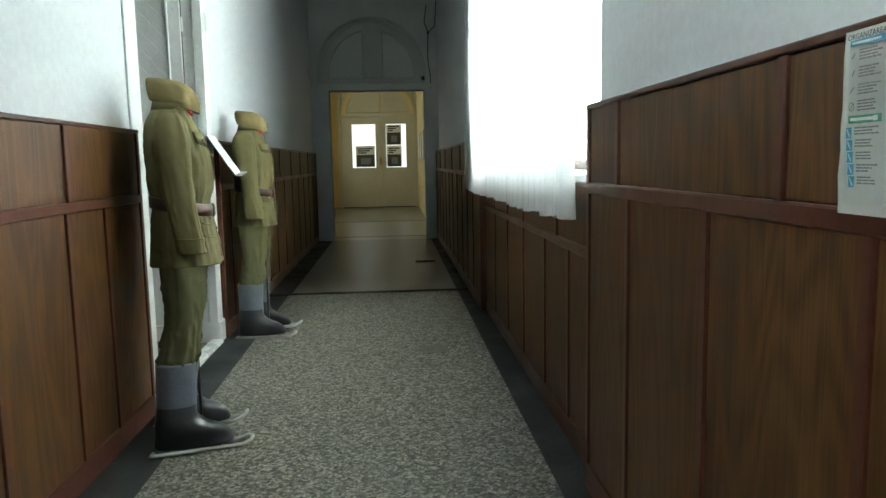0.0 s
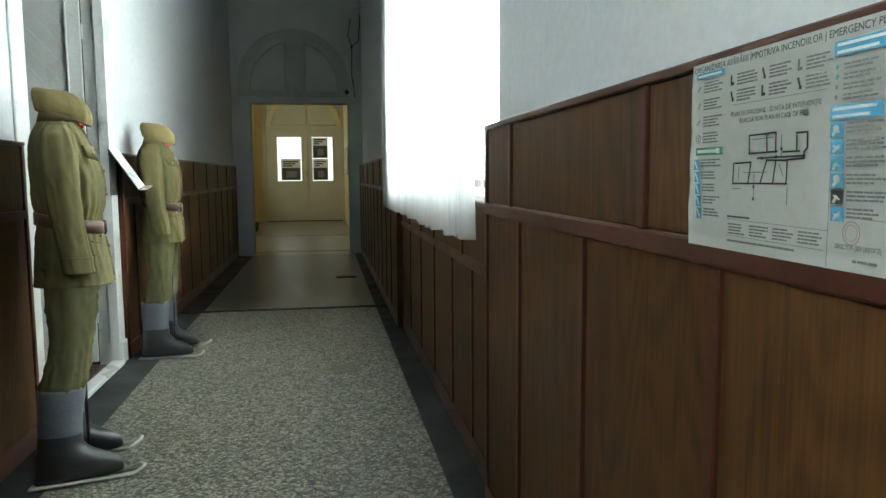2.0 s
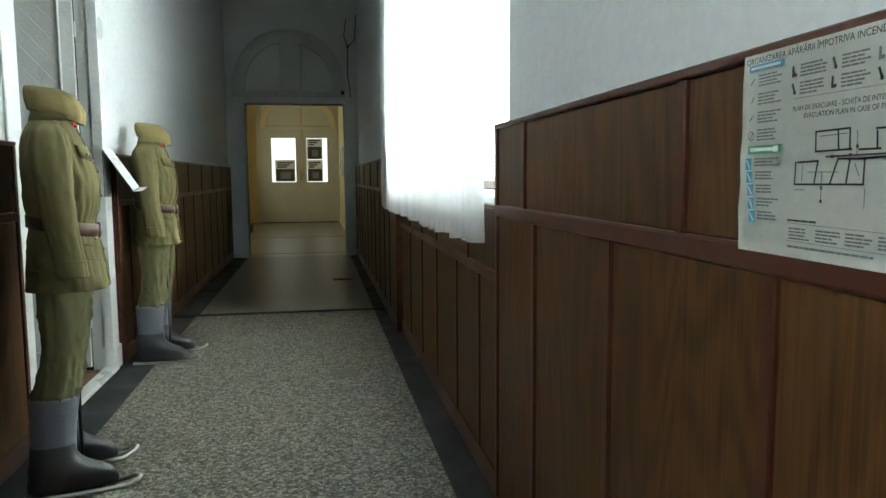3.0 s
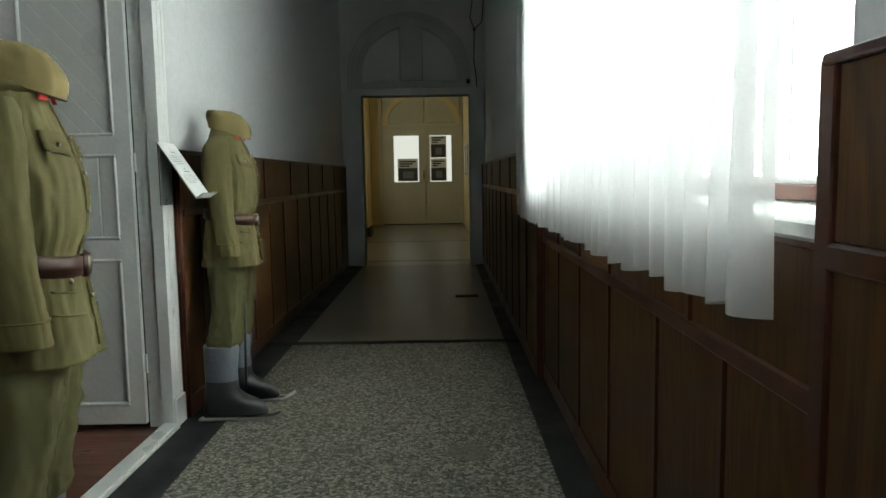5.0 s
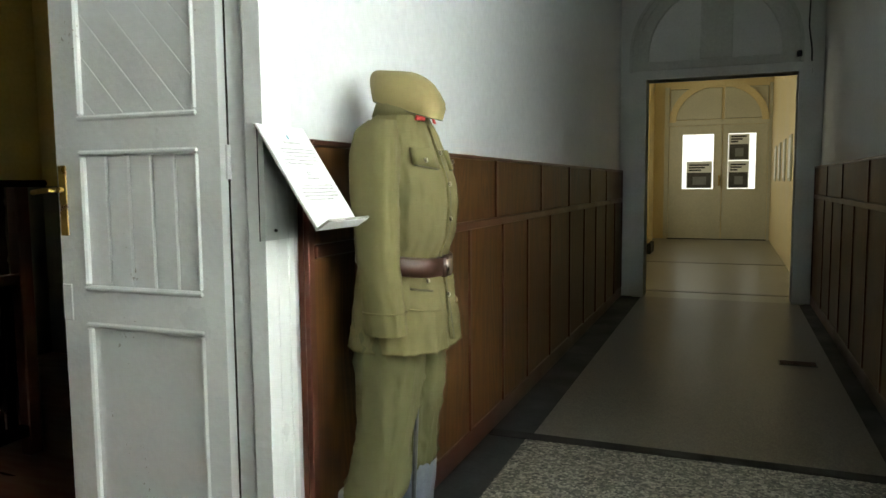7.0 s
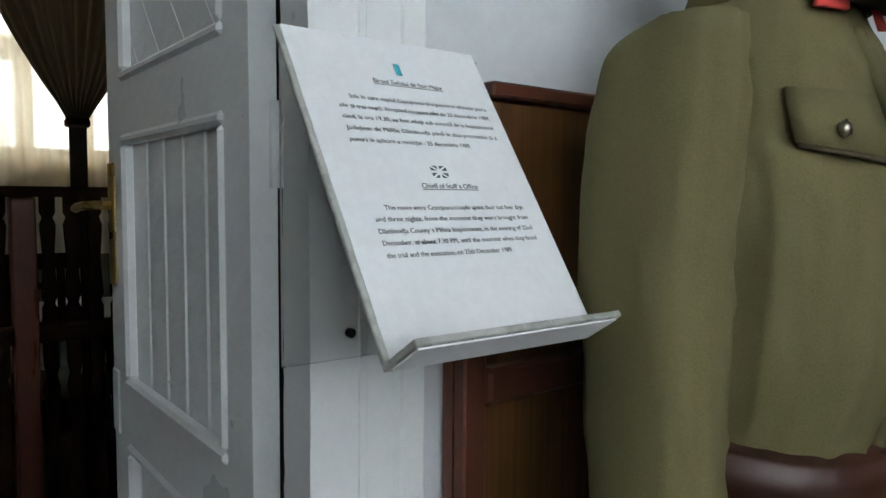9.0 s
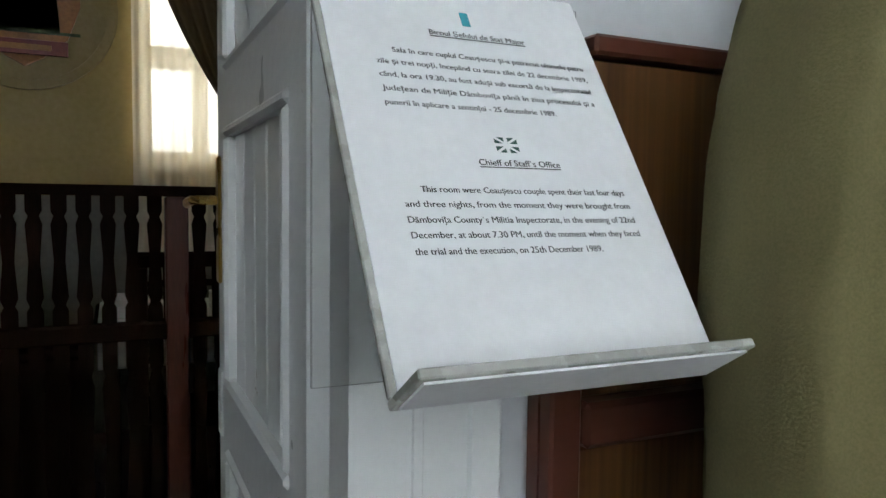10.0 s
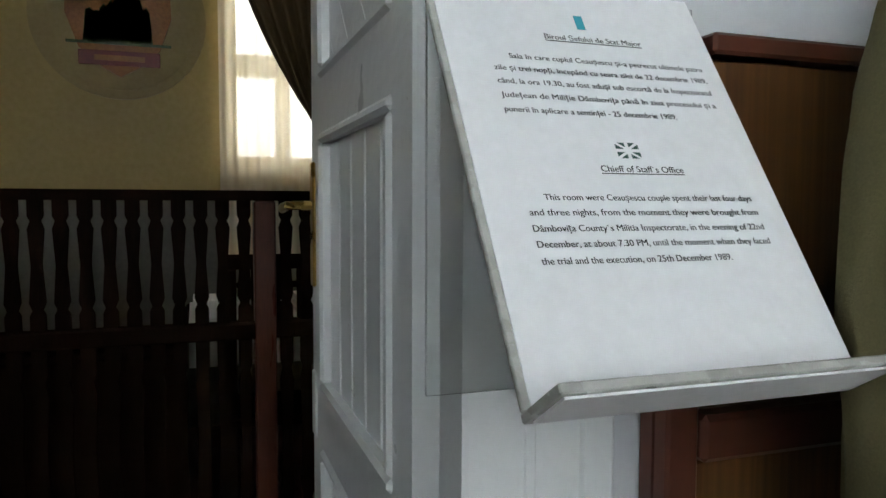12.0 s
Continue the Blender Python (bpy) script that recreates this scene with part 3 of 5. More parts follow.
hall_door = structure("door_2", boxes((DX0 - 0.1, DX0, HALL_END - 0.06, HALL_END, 0, DZ + 0.9), (DX1, DX1 + 0.06, HALL_END - 0.06, HALL_END, 0, DZ + 0.9), (DX0, DX1, HALL_END - 0.06, HALL_END, DZ, DZ + 0.12)), HALL_DOOR, "closed cream double door with glazed uppers and notices at the hall end")
mid = -0.225
for a, b, lo, hi in ((DX0 + 0.01, mid - 0.01, -1.10, -0.41), (mid + 0.01, DX1 - 0.01, -0.10, 0.49)):
    y0, y1 = HALL_END - 0.05, HALL_END - 0.01
    leaf = part("leaf", boxes((a, b, y0, y1, 0.02, 1.18), (a, b, y0, y1, 2.45, DZ - 0.01), (a, lo, y0, y1, 1.18, 2.45), (hi, b, y0, y1, 1.18, 2.45)), HALL_DOOR, hall_door)
    part("moulding", boxes((a + 0.14, b - 0.14, y0 - 0.015, y0, 0.22, 0.25), (a + 0.14, b - 0.14, y0 - 0.015, y0, 0.98, 1.01), (a + 0.14, a + 0.17, y0 - 0.015, y0, 0.25, 0.98), (b - 0.17, b - 0.14, y0 - 0.015, y0, 0.25, 0.98)), HALL_DOOR, leaf)
    part("glazing_bead", boxes((lo - 0.03, hi + 0.03, y0 - 0.012, y0, 1.15, 1.18), (lo - 0.03, hi + 0.03, y0 - 0.012, y0, 2.45, 2.48), (lo - 0.03, lo, y0 - 0.012, y0, 1.18, 2.45), (hi, hi + 0.03, y0 - 0.012, y0, 1.18, 2.45)), HALL_DOOR, leaf)
    part("pane", box(lo, hi, y0 + 0.02, y0 + 0.026, 1.18, 2.45), PANEGLOW, leaf, "bright glass pane")
    blind = hanging(HALL_END - 0.026, hi - 0.30, hi - 0.01, 1.2, 2.44, 0.003, 5) if a < -1 else None
    if blind:
        part("pane_curtain", blind, ROOMNET, leaf, "thin gathered curtain on the pane", True)
    for z0, z1, upper in ((1.2, 1.82, False), (1.84, 2.43, True)):
        if upper and a < -1:
            continue
        x0, x1 = (lo + 0.10, hi - 0.03) if a < -1 else (lo + 0.01, hi - 0.14)
        note = part("notice", box(x0, x1, y0 - 0.004, y0 + 0.012, z0, z1), POSTERPAPER, leaf)
        part("picture", box(x0 + 0.02, x1 - 0.02, y0 - 0.009, y0 - 0.004, z0 + 0.01, z0 + 0.36), DARKPRINT, note)
        part("picture_centre", box(x0 + 0.14, x1 - 0.12, y0 - 0.012, y0 - 0.009, z0 + 0.08, z0 + 0.27), GREYINK, note)
        for k in range(3):
            part("print_bar", box(x0 + 0.05, x1 - 0.06 - 0.09 * (2 - k) % 0.2, y0 - 0.009, y0 - 0.004, z0 + 0.40 + k * 0.06, z0 + 0.435 + k * 0.06), INK, note)
part("door_handle", box(mid - 0.07, mid - 0.04, HALL_END - 0.12, HALL_END - 0.05, 1.25, 1.5, 0.008), BRASS, hall_door)
for a, b in ((DX0 + 0.02, mid - 0.03), (mid + 0.03, DX1 - 0.02)):
    part("transom_panel", box(a, b, HALL_END - 0.03, HALL_END, DZ + 0.13, DZ + 0.85, 0.015), HALL_DOOR, hall_door)
part("arch_moulding", half_ring(-0.33, 2.74, 0.93, 0.80, 1.08, 0.95, HALL_END - 0.09, HALL_END - 0.035), HALL_PAINT, hall_door)
# black strip that paints the gap and base shadow under the door
part("threshold", box(DX0, DX1, HALL_END - 0.14, HALL_END - 0.052, 0, 0.02), BLACK, hall_door, "black strip painted as the gap and shadow under the hall door")
for i, y in enumerate((13.6, 14.9, 16.2, 17.5, 18.8, 20.1)):
    fr = thing("picture_frame", "small framed picture on the cream hall wall", "picture", "framed pictures in the hall")
    part("frame", box(HX1 - 0.025, HX1, y - 0.25, y + 0.25, 1.35, 2.05, 0.005), HALL_DOOR, fr)
    part("print", box(HX1 - 0.029, HX1 - 0.02, y - 0.2, y + 0.2, 1.4, 2.0), POSTERPAPER, fr)


# ---- doorway to the office ----
door = structure("door_1", boxes((-1.40, -1.238, 4.20, 4.31, 0, 2.86), (-1.40, -1.238, 4.31, 5.69, 2.72, 2.86)), DOORWHITE, "white-painted panelled door standing open into the office")
for y0, y1 in ((4.145, 4.20), (5.765, 5.80)):
    part("casing", box(-1.25, -1.236, y0, y1, 0, 2.9, 0.004), DOORWHITE, door)
part("casing", box(-1.25, -1.236, 4.145, 5.80, 2.86, 2.93, 0.004), DOORWHITE, door)
part("bead", box(-1.242, -1.2365, 5.712, 5.724, 0.2, 2.86, 0.002), DOORWHITE, door)
for y0, y1 in ((4.145, 4.315), (5.662, 5.81)):
    part("plinth_block", box(-1.28, -1.222, y0, y1, 0, 0.16, 0.006), DOORWHITE, door)
part("threshold", box(-1.30, -1.205, 4.31, 5.662, 0, 0.035, 0.01, 2), DOORWHITE, door, "worn white-painted wooden threshold")


def ragged(y0, y1, z0, z1, x0, x1, side, amount, seed):
    """A long upright strip of old paint, chipped along one edge (side 0: low y, 1: high y)."""
    bm, rows = bmesh.new(), []
    n = 150
    for k in range(n + 1):
        z = z0 + (z1 - z0) * k / n
        d = amount * (noise.noise(Vector((z * 9, seed, 0))) + 0.8 * noise.noise(Vector((z * 45, seed, 3))))
        a, b = (y0 + d, y1) if side == 0 else (y0, y1 + d)
        rows.append([bm.verts.new(p) for p in ((x0, a, z), (x1, a, z), (x1, b, z), (x0, b, z))])
    for p, q in zip(rows, rows[1:]):
        for k in range(4):
            bm.faces.new((p[k], p[(k + 1) % 4], q[(k + 1) % 4], q[k]))
    bm.faces.new(rows[0][::-1])
    bm.faces.new(rows[-1])
    return bm


part("jamb", ragged(5.697, 5.765, 0.0, 2.86, -1.383, -1.345, 0, 0.0022, 2.0), DOORWHITE, door, "chipped white-painted hinge jamb")
part("jamb_step", box(-1.347, -1.292, 5.680, 5.765, 0.0, 2.86, 0.006, 2), DOORWHITE, door)
part("jamb_bead", tube([(-1.300, 5.676, 0.16), (-1.300, 5.676, 2.86)], 0.011, 12), DOORWHITE, door, smooth=True)
part("jamb_step", ragged(5.657, 5.765, 0.0, 2.86, -1.294, -1.238, 0, 0.0012, 7.0), DOORWHITE, door)
# dark box behind the jamb: the hinge gap's shade put in as colour
part("gap_shade_fill", box(-1.52, -1.379, 5.707, 5.765, 0.0, 2.72), GAP_SHADE, door, "dark filler painted as the shade inside the hinge gap")
LX0, LX1, LY0, LY1, LZ = -2.03, -1.388, 5.66, 5.694, 2.70
stiles = boxes((LX0, -1.925, LY0, LY1, 0.03, LZ), (-1.475, LX1, LY0, LY1, 0.03, LZ), (-1.925, -1.475, LY0, LY1, 0.03, 0.14), (-1.925, -1.475, LY0, LY1, 0.91, 1.03),
               (-1.925, -1.475, LY0, LY1, 1.455, 1.565), (-1.925, -1.475, LY0, LY1, LZ - 0.12, LZ))
leaf = part("leaf", stiles, DOORWHITE, door, "open white leaf with boarded panels")
part("lower_panel", box(-1.93, -1.47, LY0 + 0.015, LY1 - 0.008, 0.13, 0.92, 0.003), DOORWHITE, leaf)
for i in range(5):
    part("board", box(-1.925 + i * 0.09 + 0.002, -1.925 + (i + 1) * 0.09 - 0.002, LY0 + 0.013, LY1 - 0.008, 1.02, 1.465, 0.004), DOORWHITE, leaf)
part("panel_back", box(-1.93, -1.47, LY0 + 0.022, LY1 - 0.006, 1.02, LZ - 0.11), DOORWHITE, leaf)
# slanting boards of the upper panel, trimmed to its frame
for i in range(-6, 12):
    bm = box(-0.046, 0.046, LY0 + 0.013, LY1 - 0.012, -0.6, 0.6, 0.004)
    bmesh.ops.rotate(bm, verts=bm.verts[:], cent=(0, 0, 0), matrix=Matrix.Rotation(radians(-42), 3, "Y"))
    bmesh.ops.translate(bm, verts=bm.verts[:], vec=(-1.70, 0, 1.45 + i * 0.13))
    for co, no in (((-1.926, 0, 0), (-1, 0, 0)), ((-1.474, 0, 0), (1, 0, 0)), ((0, 0, 1.564), (0, 0, -1)), ((0, 0, LZ - 0.119), (0, 0, 1))):
        bmesh.ops.bisect_plane(bm, geom=bm.verts[:] + bm.edges[:] + bm.faces[:], plane_co=co, plane_no=no, clear_outer=True)
    if len(bm.faces) > 3:
        part("board", bm, DOORWHITE, leaf)
    else:
        bm.free()


def bead_frame(x0, x1, z0, z1):
    for s in ((x0, x1, z0, z0 + 0.018), (x0, x1, z1 - 0.018, z1), (x0, x0 + 0.018, z0 + 0.018, z1 - 0.018), (x1 - 0.018, x1, z0 + 0.018, z1 - 0.018)):
        part("moulding", box(s[0], s[1], LY0 - 0.006, LY0 + 0.018, s[2], s[3], 0.006), DOORWHITE, leaf)


for z0, z1 in ((0.13, 0.92), (1.02, 1.465), (1.555, LZ - 0.11)):
    bead_frame(-1.935, -1.465, z0, z1)
part("lock_plate", box(-2.032, -1.99, LY0 - 0.003, LY0 + 0.02, 0.92, 1.04, 0.003), DOORWHITE, leaf)
part("handle_plate", box(-2.022, -1.988, LY0 - 0.006, LY0, 1.196, 1.42, 0.003), BRASS, leaf, "brass door plate")
part("lever", tube([(-2.004, LY0, 1.342), (-2.004, LY0 - 0.035, 1.342), (-2.012, LY0 - 0.046, 1.342), (-2.06, LY0 - 0.05, 1.338), (-2.085, LY0 - 0.048, 1.335)], 0.0085), BRASS, leaf, "brass lever handle")
for z in (0.35, 1.42, 2.3):
    part("hinge", tube([(-1.385, 5.692, z - 0.05), (-1.385, 5.692, z + 0.05)], 0.009, 10), DOORWHITE, leaf)

# ---- uniformed display figures ----
TORSO = smooth_rows([(0.02, 0, 0.835, 0.166, 0.205), (0.015, 0, 0.93, 0.156, 0.198), (0.01, 0, 1.05, 0.140, 0.182), (0.008, 0, 1.12, 0.126, 0.168), (0.012, 0, 1.20, 0.146, 0.184), (0.008, 0, 1.33, 0.150, 0.192),
                     (-0.008, 0, 1.43, 0.135, 0.186), (-0.018, 0, 1.50, 0.116, 0.172), (-0.018, 0, 1.552, 0.094, 0.122), (-0.012, 0, 1.585, 0.08, 0.088)], 8)


def torso_at(z):
    for p, q in zip(TORSO, TORSO[1:]):
        if p[2] <= z <= q[2]:
            t = (z - p[2]) / (q[2] - p[2])
            return tuple(a + (b - a) * t for a, b in zip(p, q))
    return TORSO[-1]


def patch(bm, corners, off, mi, n=6, m=2):
    """A cloth piece laid on the tunic: corners (angle in degrees, z) in order round it."""
    rows = []
    for j in range(m + 1):
        v = j / m
        row = []
        for i in range(n + 1):
            u = i / n
            a = (1 - v) * ((1 - u) * corners[0][0] + u * corners[1][0]) + v * ((1 - u) * corners[3][0] + u * corners[2][0])
            z = (1 - v) * ((1 - u) * corners[0][1] + u * corners[1][1]) + v * ((1 - u) * corners[3][1] + u * corners[2][1])
            x, y, _, ra, rb = torso_at(z)
            c, s = math.cos(radians(a)), math.sin(radians(a))
            px, py = math.copysign(abs(c) ** 0.8, c) * (ra + off), math.copysign(abs(s) ** 0.8, s) * (rb + off)
            row.append(((x + px, y + py, z), (x + px * 0.93, y + py * 0.93, z)))
        rows.append(row)
    outer = [[bm.verts.new(p[0]) for p in r] for r in rows]
    inner = [[bm.verts.new(p[1]) for p in r] for r in rows]
    for j in range(m):
        for i in range(n):
            bm.faces.new((outer[j][i], outer[j][i + 1], outer[j + 1][i + 1], outer[j + 1][i])).material_index = mi
    rim = [(0, i) for i in range(n + 1)] + [(j, n) for j in range(1, m + 1)] + [(m, i) for i in range(n - 1, -1, -1)] + [(j, 0) for j in range(m - 1, 0, -1)]
    for p, q in zip(rim, rim[1:] + rim[:1]):
        bm.faces.new((outer[p[0]][p[1]], outer[q[0]][q[1]], inner[q[0]][q[1]], inner[p[0]][p[1]])).material_index = mi


def figure_mesh(seed, lean, lean_x):
    """Headless dressed figure facing +x: 0 tunic, 1 trousers, 2 cap, 3 seams, 4 red, 5 leather, 6 metal, 7 grey boot, 8 black boot."""
    bm = bmesh.new()
    loft_in(bm, TORSO, 0, 96, (True, True), 0.045, seed, 0.035)
    for s in (-1, 1):
        arm = smooth_rows([(-0.02, s * 0.138, 1.550, 0.042, 0.038), (-0.02, s * 0.176, 1.508, 0.068, 0.050), (-0.014, s * 0.197, 1.415, 0.078, 0.053), (-0.004, s * 0.207, 1.28, 0.072, 0.052), (0.012, s * 0.213, 1.14, 0.066, 0.050),
                           (0.03, s * 0.214, 1.02, 0.064, 0.050), (0.045, s * 0.212, 0.915, 0.064, 0.049), (0.047, s * 0.212, 0.90, 0.056, 0.043)], 9)
        loft_in(bm, arm, 0, 44, (True, True), 0.08, seed + 5 + s, 0.06)
        loft_in(bm, [(0.038, s * 0.213, 0.972, 0.068, 0.0535), (0.038, s * 0.213, 0.966, 0.068, 0.0535)], 0, 22)
        leg = smooth_rows([(0.0, s * 0.09, 0.93, 0.118, 0.105), (0.005, s * 0.098, 0.80, 0.108, 0.098), (0.008, s * 0.115, 0.66, 0.092, 0.082), (0.0, s * 0.13, 0.55, 0.084, 0.076), (-0.012, s * 0.142, 0.47, 0.090, 0.080),
                           (-0.02, s * 0.15, 0.42, 0.094, 0.081), (-0.026, s * 0.155, 0.388, 0.080, 0.068)], 9)
        loft_in(bm, leg, 1, 48, (True, True), 0.11, seed + 11 + s, 0.10)
        yb = s * 0.155
        shaft = [(-0.03, yb, 0.41, 0.095, 0.080), (-0.03, yb, 0.36, 0.094, 0.079), (-0.034, yb, 0.29, 0.090, 0.074), (-0.034, yb, 0.215, 0.088, 0.070)]
        loft_in(bm, smooth_rows(shaft, 3), 7, 22, (True, False), 0.03, seed)
        foot = [(-0.034, yb, 0.218, 0.0890, 0.0710), (-0.034, yb, 0.165, 0.093, 0.068), (-0.015, yb, 0.130, 0.118, 0.064), (0.020, yb, 0.102, 0.150, 0.060), (0.035, yb, 0.068, 0.172, 0.058), (0.037, yb, 0.036, 0.176, 0.058), (0.037, yb, 0.026, 0.170, 0.055)]
        loft_in(bm, smooth_rows(foot, 3), 8, 22, (False, True), 0.02, seed)
    # belt, buckle
    bx, _, _, ba, bb = torso_at(1.115)
    loft_in(bm, [(bx, 0, z, ba + d, bb + d, -0.18) for z, d in ((1.084, 0.014), (1.086, 0.019), (1.138, 0.019), (1.141, 0.014))], 5, 64)
    box_in(bm, bx + ba + 0.009, bx + ba + 0.027, -0.03, 0.03, 1.055, 1.118, 5)
    box_in(bm, bx + ba + 0.025, bx + ba + 0.031, -0.022, 0.022, 1.063, 1.11, 6)
    # pockets, front edge, buttons
    for s in (-1, 1):
        patch(bm, [(s * 12, 1.398), (s * 50, 1.412), (s * 50, 1.464), (s * 12, 1.462)], 0.010, 0)
        patch(bm, [(s * 13, 1.394), (s * 49, 1.407), (s * 49, 1.412), (s * 13, 1.399)], 0.008, 3)
        patch(bm, [(s * 26, 1.018), (s * 58, 1.03), (s * 58, 1.036), (s * 26, 1.024)], 0.006, 3)
        patch(bm, [(s * 18, 0.955), (s * 60, 0.97), (s * 60, 0.974), (s * 18, 0.96)], 0.006, 0)
        patch(bm, [(s * 14, 1.552), (s * 36, 1.552), (s * 32, 1.580), (s * 12, 1.576)], 0.014, 4)
    patch(bm, [(-3, 0.86), (-1.2, 0.86), (-1.2, 1.54), (-3, 1.54)], 0.006, 0, 2, 24)
    patch(bm, [(-1.2, 0.86), (0.6, 0.86), (0.6, 1.54), (-1.2, 1.54)], 0.003, 3, 2, 24)
    for a, z, o in ((-2, 1.45, 0.01), (-2, 1.35, 0.01), (-2, 1.24, 0.01), (-2, 1.0, 0.01), (-32, 1.425, 0.014), (32, 1.425, 0.014), (-34, 1.055, 0.012)):
        x, y, _, ra, rb = torso_at(z)
        c, s = math.cos(radians(a)), math.sin(radians(a))
        p = Vector((x + math.copysign(abs(c) ** 0.8, c) * (ra + o), math.copysign(abs(s) ** 0.8, s) * (rb + o), z))
        bmesh.ops.create_icosphere(bm, subdivisions=1, radius=0.009, matrix=Matrix.Translation(p) @ Matrix.Diagonal((0.7, 1, 1, 1)))
        for f in bm.faces[-20:]:
            f.material_index = 6
    # collar and cap
    loft_in(bm, [(-0.012, 0, 1.57, 0.094, 0.105), (-0.008, 0, 1.60, 0.088, 0.094, -0.12), (-0.006, 0, 1.612, 0.082, 0.088, -0.12)], 0, 30)
    loft_in(bm, [(0.008, 0, 1.588, 0.112, 0.092, -0.30), (0.008, 0, 1.592, 0.115, 0.094, -0.30)], 3, 36)
    cap = smooth_rows([(0.006, 0, 1.590, 0.112, 0.092, -0.30), (0.006, 0, 1.622, 0.120, 0.097, -0.30), (0.002, 0, 1.656, 0.120, 0.092, -0.27), (-0.008, 0, 1.690, 0.108, 0.076, -0.24), (-0.020, 0, 1.713, 0.084, 0.048, -0.18), (-0.028, 0, 1.722, 0.045, 0.018, -0.10)], 7)
    loft_in(bm, cap, 2, 56, (True, True), 0.04, seed + 21, 0.03)
    for v in bm.verts:
        # the legs lean more than the body
        v.co.x += lean_x * min(max(0.0, v.co.z - 0.1), 0.8) / 0.8
        v.co.y += lean * min(max(0.0, v.co.z - 0.1), 0.8) + 0.085 * max(0.0, v.co.z - 0.9)
    return bm


FIGMATS = [KHAKI, OLIVE, CAPCLOTH, SEAM, REDTAB, LEATHER, BRASSY, BOOTGREY, BOOTBLACK]
for seed, lean, lean_x, m in ((1.3, 0.2, 0.03, pose(-0.95, 3.765, 0, 0, 0, 15)), (7.7, 0.152, -0.03, pose(-0.99, 5.97, 0, 0, 0, 1))):
    fig = part("mannequin", figure_mesh(seed, lean, lean_x), FIGMATS, None, "headless display mannequin in khaki uniform, side cap and grey boots", True)
    tagged(fig, category="mannequin", group="uniformed mannequins")
    fig.matrix_world = m
    stand = thing("mannequin_stand", "bent steel rod stand under the mannequin's boots", "stand", "mannequin stands")
    stand.matrix_world = m
    for s in (-1, 1):
        y = s * 0.205
        part("foot_rod", tube([(-0.14, y - s * 0.03, 0.011), (-0.15, y, 0.011), (-0.13, y, 0.011), (0.0, y, 0.011), (0.2, y, 0.011), (0.255, y, 0.014), (0.29, y, 0.032), (0.298, y - s * 0.012, 0.04), (0.285, y - s * 0.05, 0.034),
                                (0.24, y - s * 0.075, 0.014), (0.1, y - s * 0.08, 0.011)], 0.0095, 10), STEEL, stand, smooth=True)
    part("back_rod", tube([(0.075, -0.08, 0.012), (0.072, -0.03, 0.4), (0.05, 0.08, 0.86)], 0.008), BOOTBLACK, stand, "dark upright rod between the legs", True)
    part("cross_rod", tube([(0.075, -0.13, 0.014), (0.075, 0.13, 0.014)], 0.008), STEEL, stand, smooth=True)


# ---- lettering ----
def letters(body, name="writing", weight=0.0):
    cu = bpy.data.curves.new(name, "FONT")
    cu.body, cu.size, cu.resolution_u, cu.offset = body, 1.0, 3, weight
    ob = bpy.data.objects.new(name, cu)
    scene.collection.objects.link(ob)
    bpy.context.view_layer.update()
    me = bpy.data.meshes.new_from_object(ob.evaluated_get(bpy.context.evaluated_depsgraph_get()))
    bpy.data.objects.remove(ob)
    return me


def line_of_text(body, parent, origin, right, down, u0, u1, v, height, mat, lift=0.0006, bold=False, name="text_line", weight=0.0):
    """Writing from u0 to u1 along right, its baseline v down from the origin, with capitals of that height."""
    me = letters(body, weight=weight)
    xs = [p.co.x for p in me.vertices]
    lo, hi = min(xs), max(xs)
    n = down.cross(right).normalized()
    for p in me.vertices:
        u = u0 + (p.co.x - lo) / (hi - lo) * (u1 - u0)
        w = v - p.co.y / 0.70 * height
        p.co = origin + right * u + down * w + n * lift
    me.materials.clear()
    me.materials.append(mat)
    ob = new(name, me)
    ob.parent = parent
    if bold:
        part("underline", plate(origin, right, down, u0, u1, v + 0.0011, v + 0.0017, lift), mat, parent)
    return ob


def plate(origin, right, down, u0, u1, v0, v1, lift):
    """A thin printed rectangle."""
    bm = bmesh.new()
    n = down.cross(right).normalized()
    top = [bm.verts.new(origin + right * u + down * v + n * lift) for u, v in ((u0, v0), (u1, v0), (u1, v1), (u0, v1))]
    bot = [bm.verts.new(p.co - n * 0.0003) for p in top]
    bm.faces.new(top)
    bm.faces.new(bot[::-1])
    for i in range(4):
        bm.faces.new((top[i], bot[i], bot[(i + 1) % 4], top[(i + 1) % 4]))
    return bm


# ---- text stand on the door casing ----
sign = thing("text_stand", "clear acrylic text holder with a printed white sheet beside the door", "sign")
O, R = Vector((-1.226, 5.622, 1.505)), Vector((0, 1, 0))
Dn = Vector((0.177, 0, -0.270)).normalized()
Nn = Vector((-Dn.z, 0, Dn.x))


def slab_on(o, r, d, n, u0, u1, v0, v1, t0, t1, bevel=0.0):
    bm = bmesh.new()
    vs = [bm.verts.new(o + r * u + d * v + n * t) for t in (t0, t1) for u, v in ((u0, v0), (u1, v0), (u1, v1), (u0, v1))]
    for q in ((3, 2, 1, 0), (4, 5, 6, 7), (0, 1, 5, 4), (1, 2, 6, 5), (2, 3, 7, 6), (3, 0, 4, 7)):
        bm.faces.new([vs[i] for i in q])
    if bevel:
        bmesh.ops.bevel(bm, geom=bm.edges[:], offset=bevel, segments=1, affect="EDGES")
    return bm


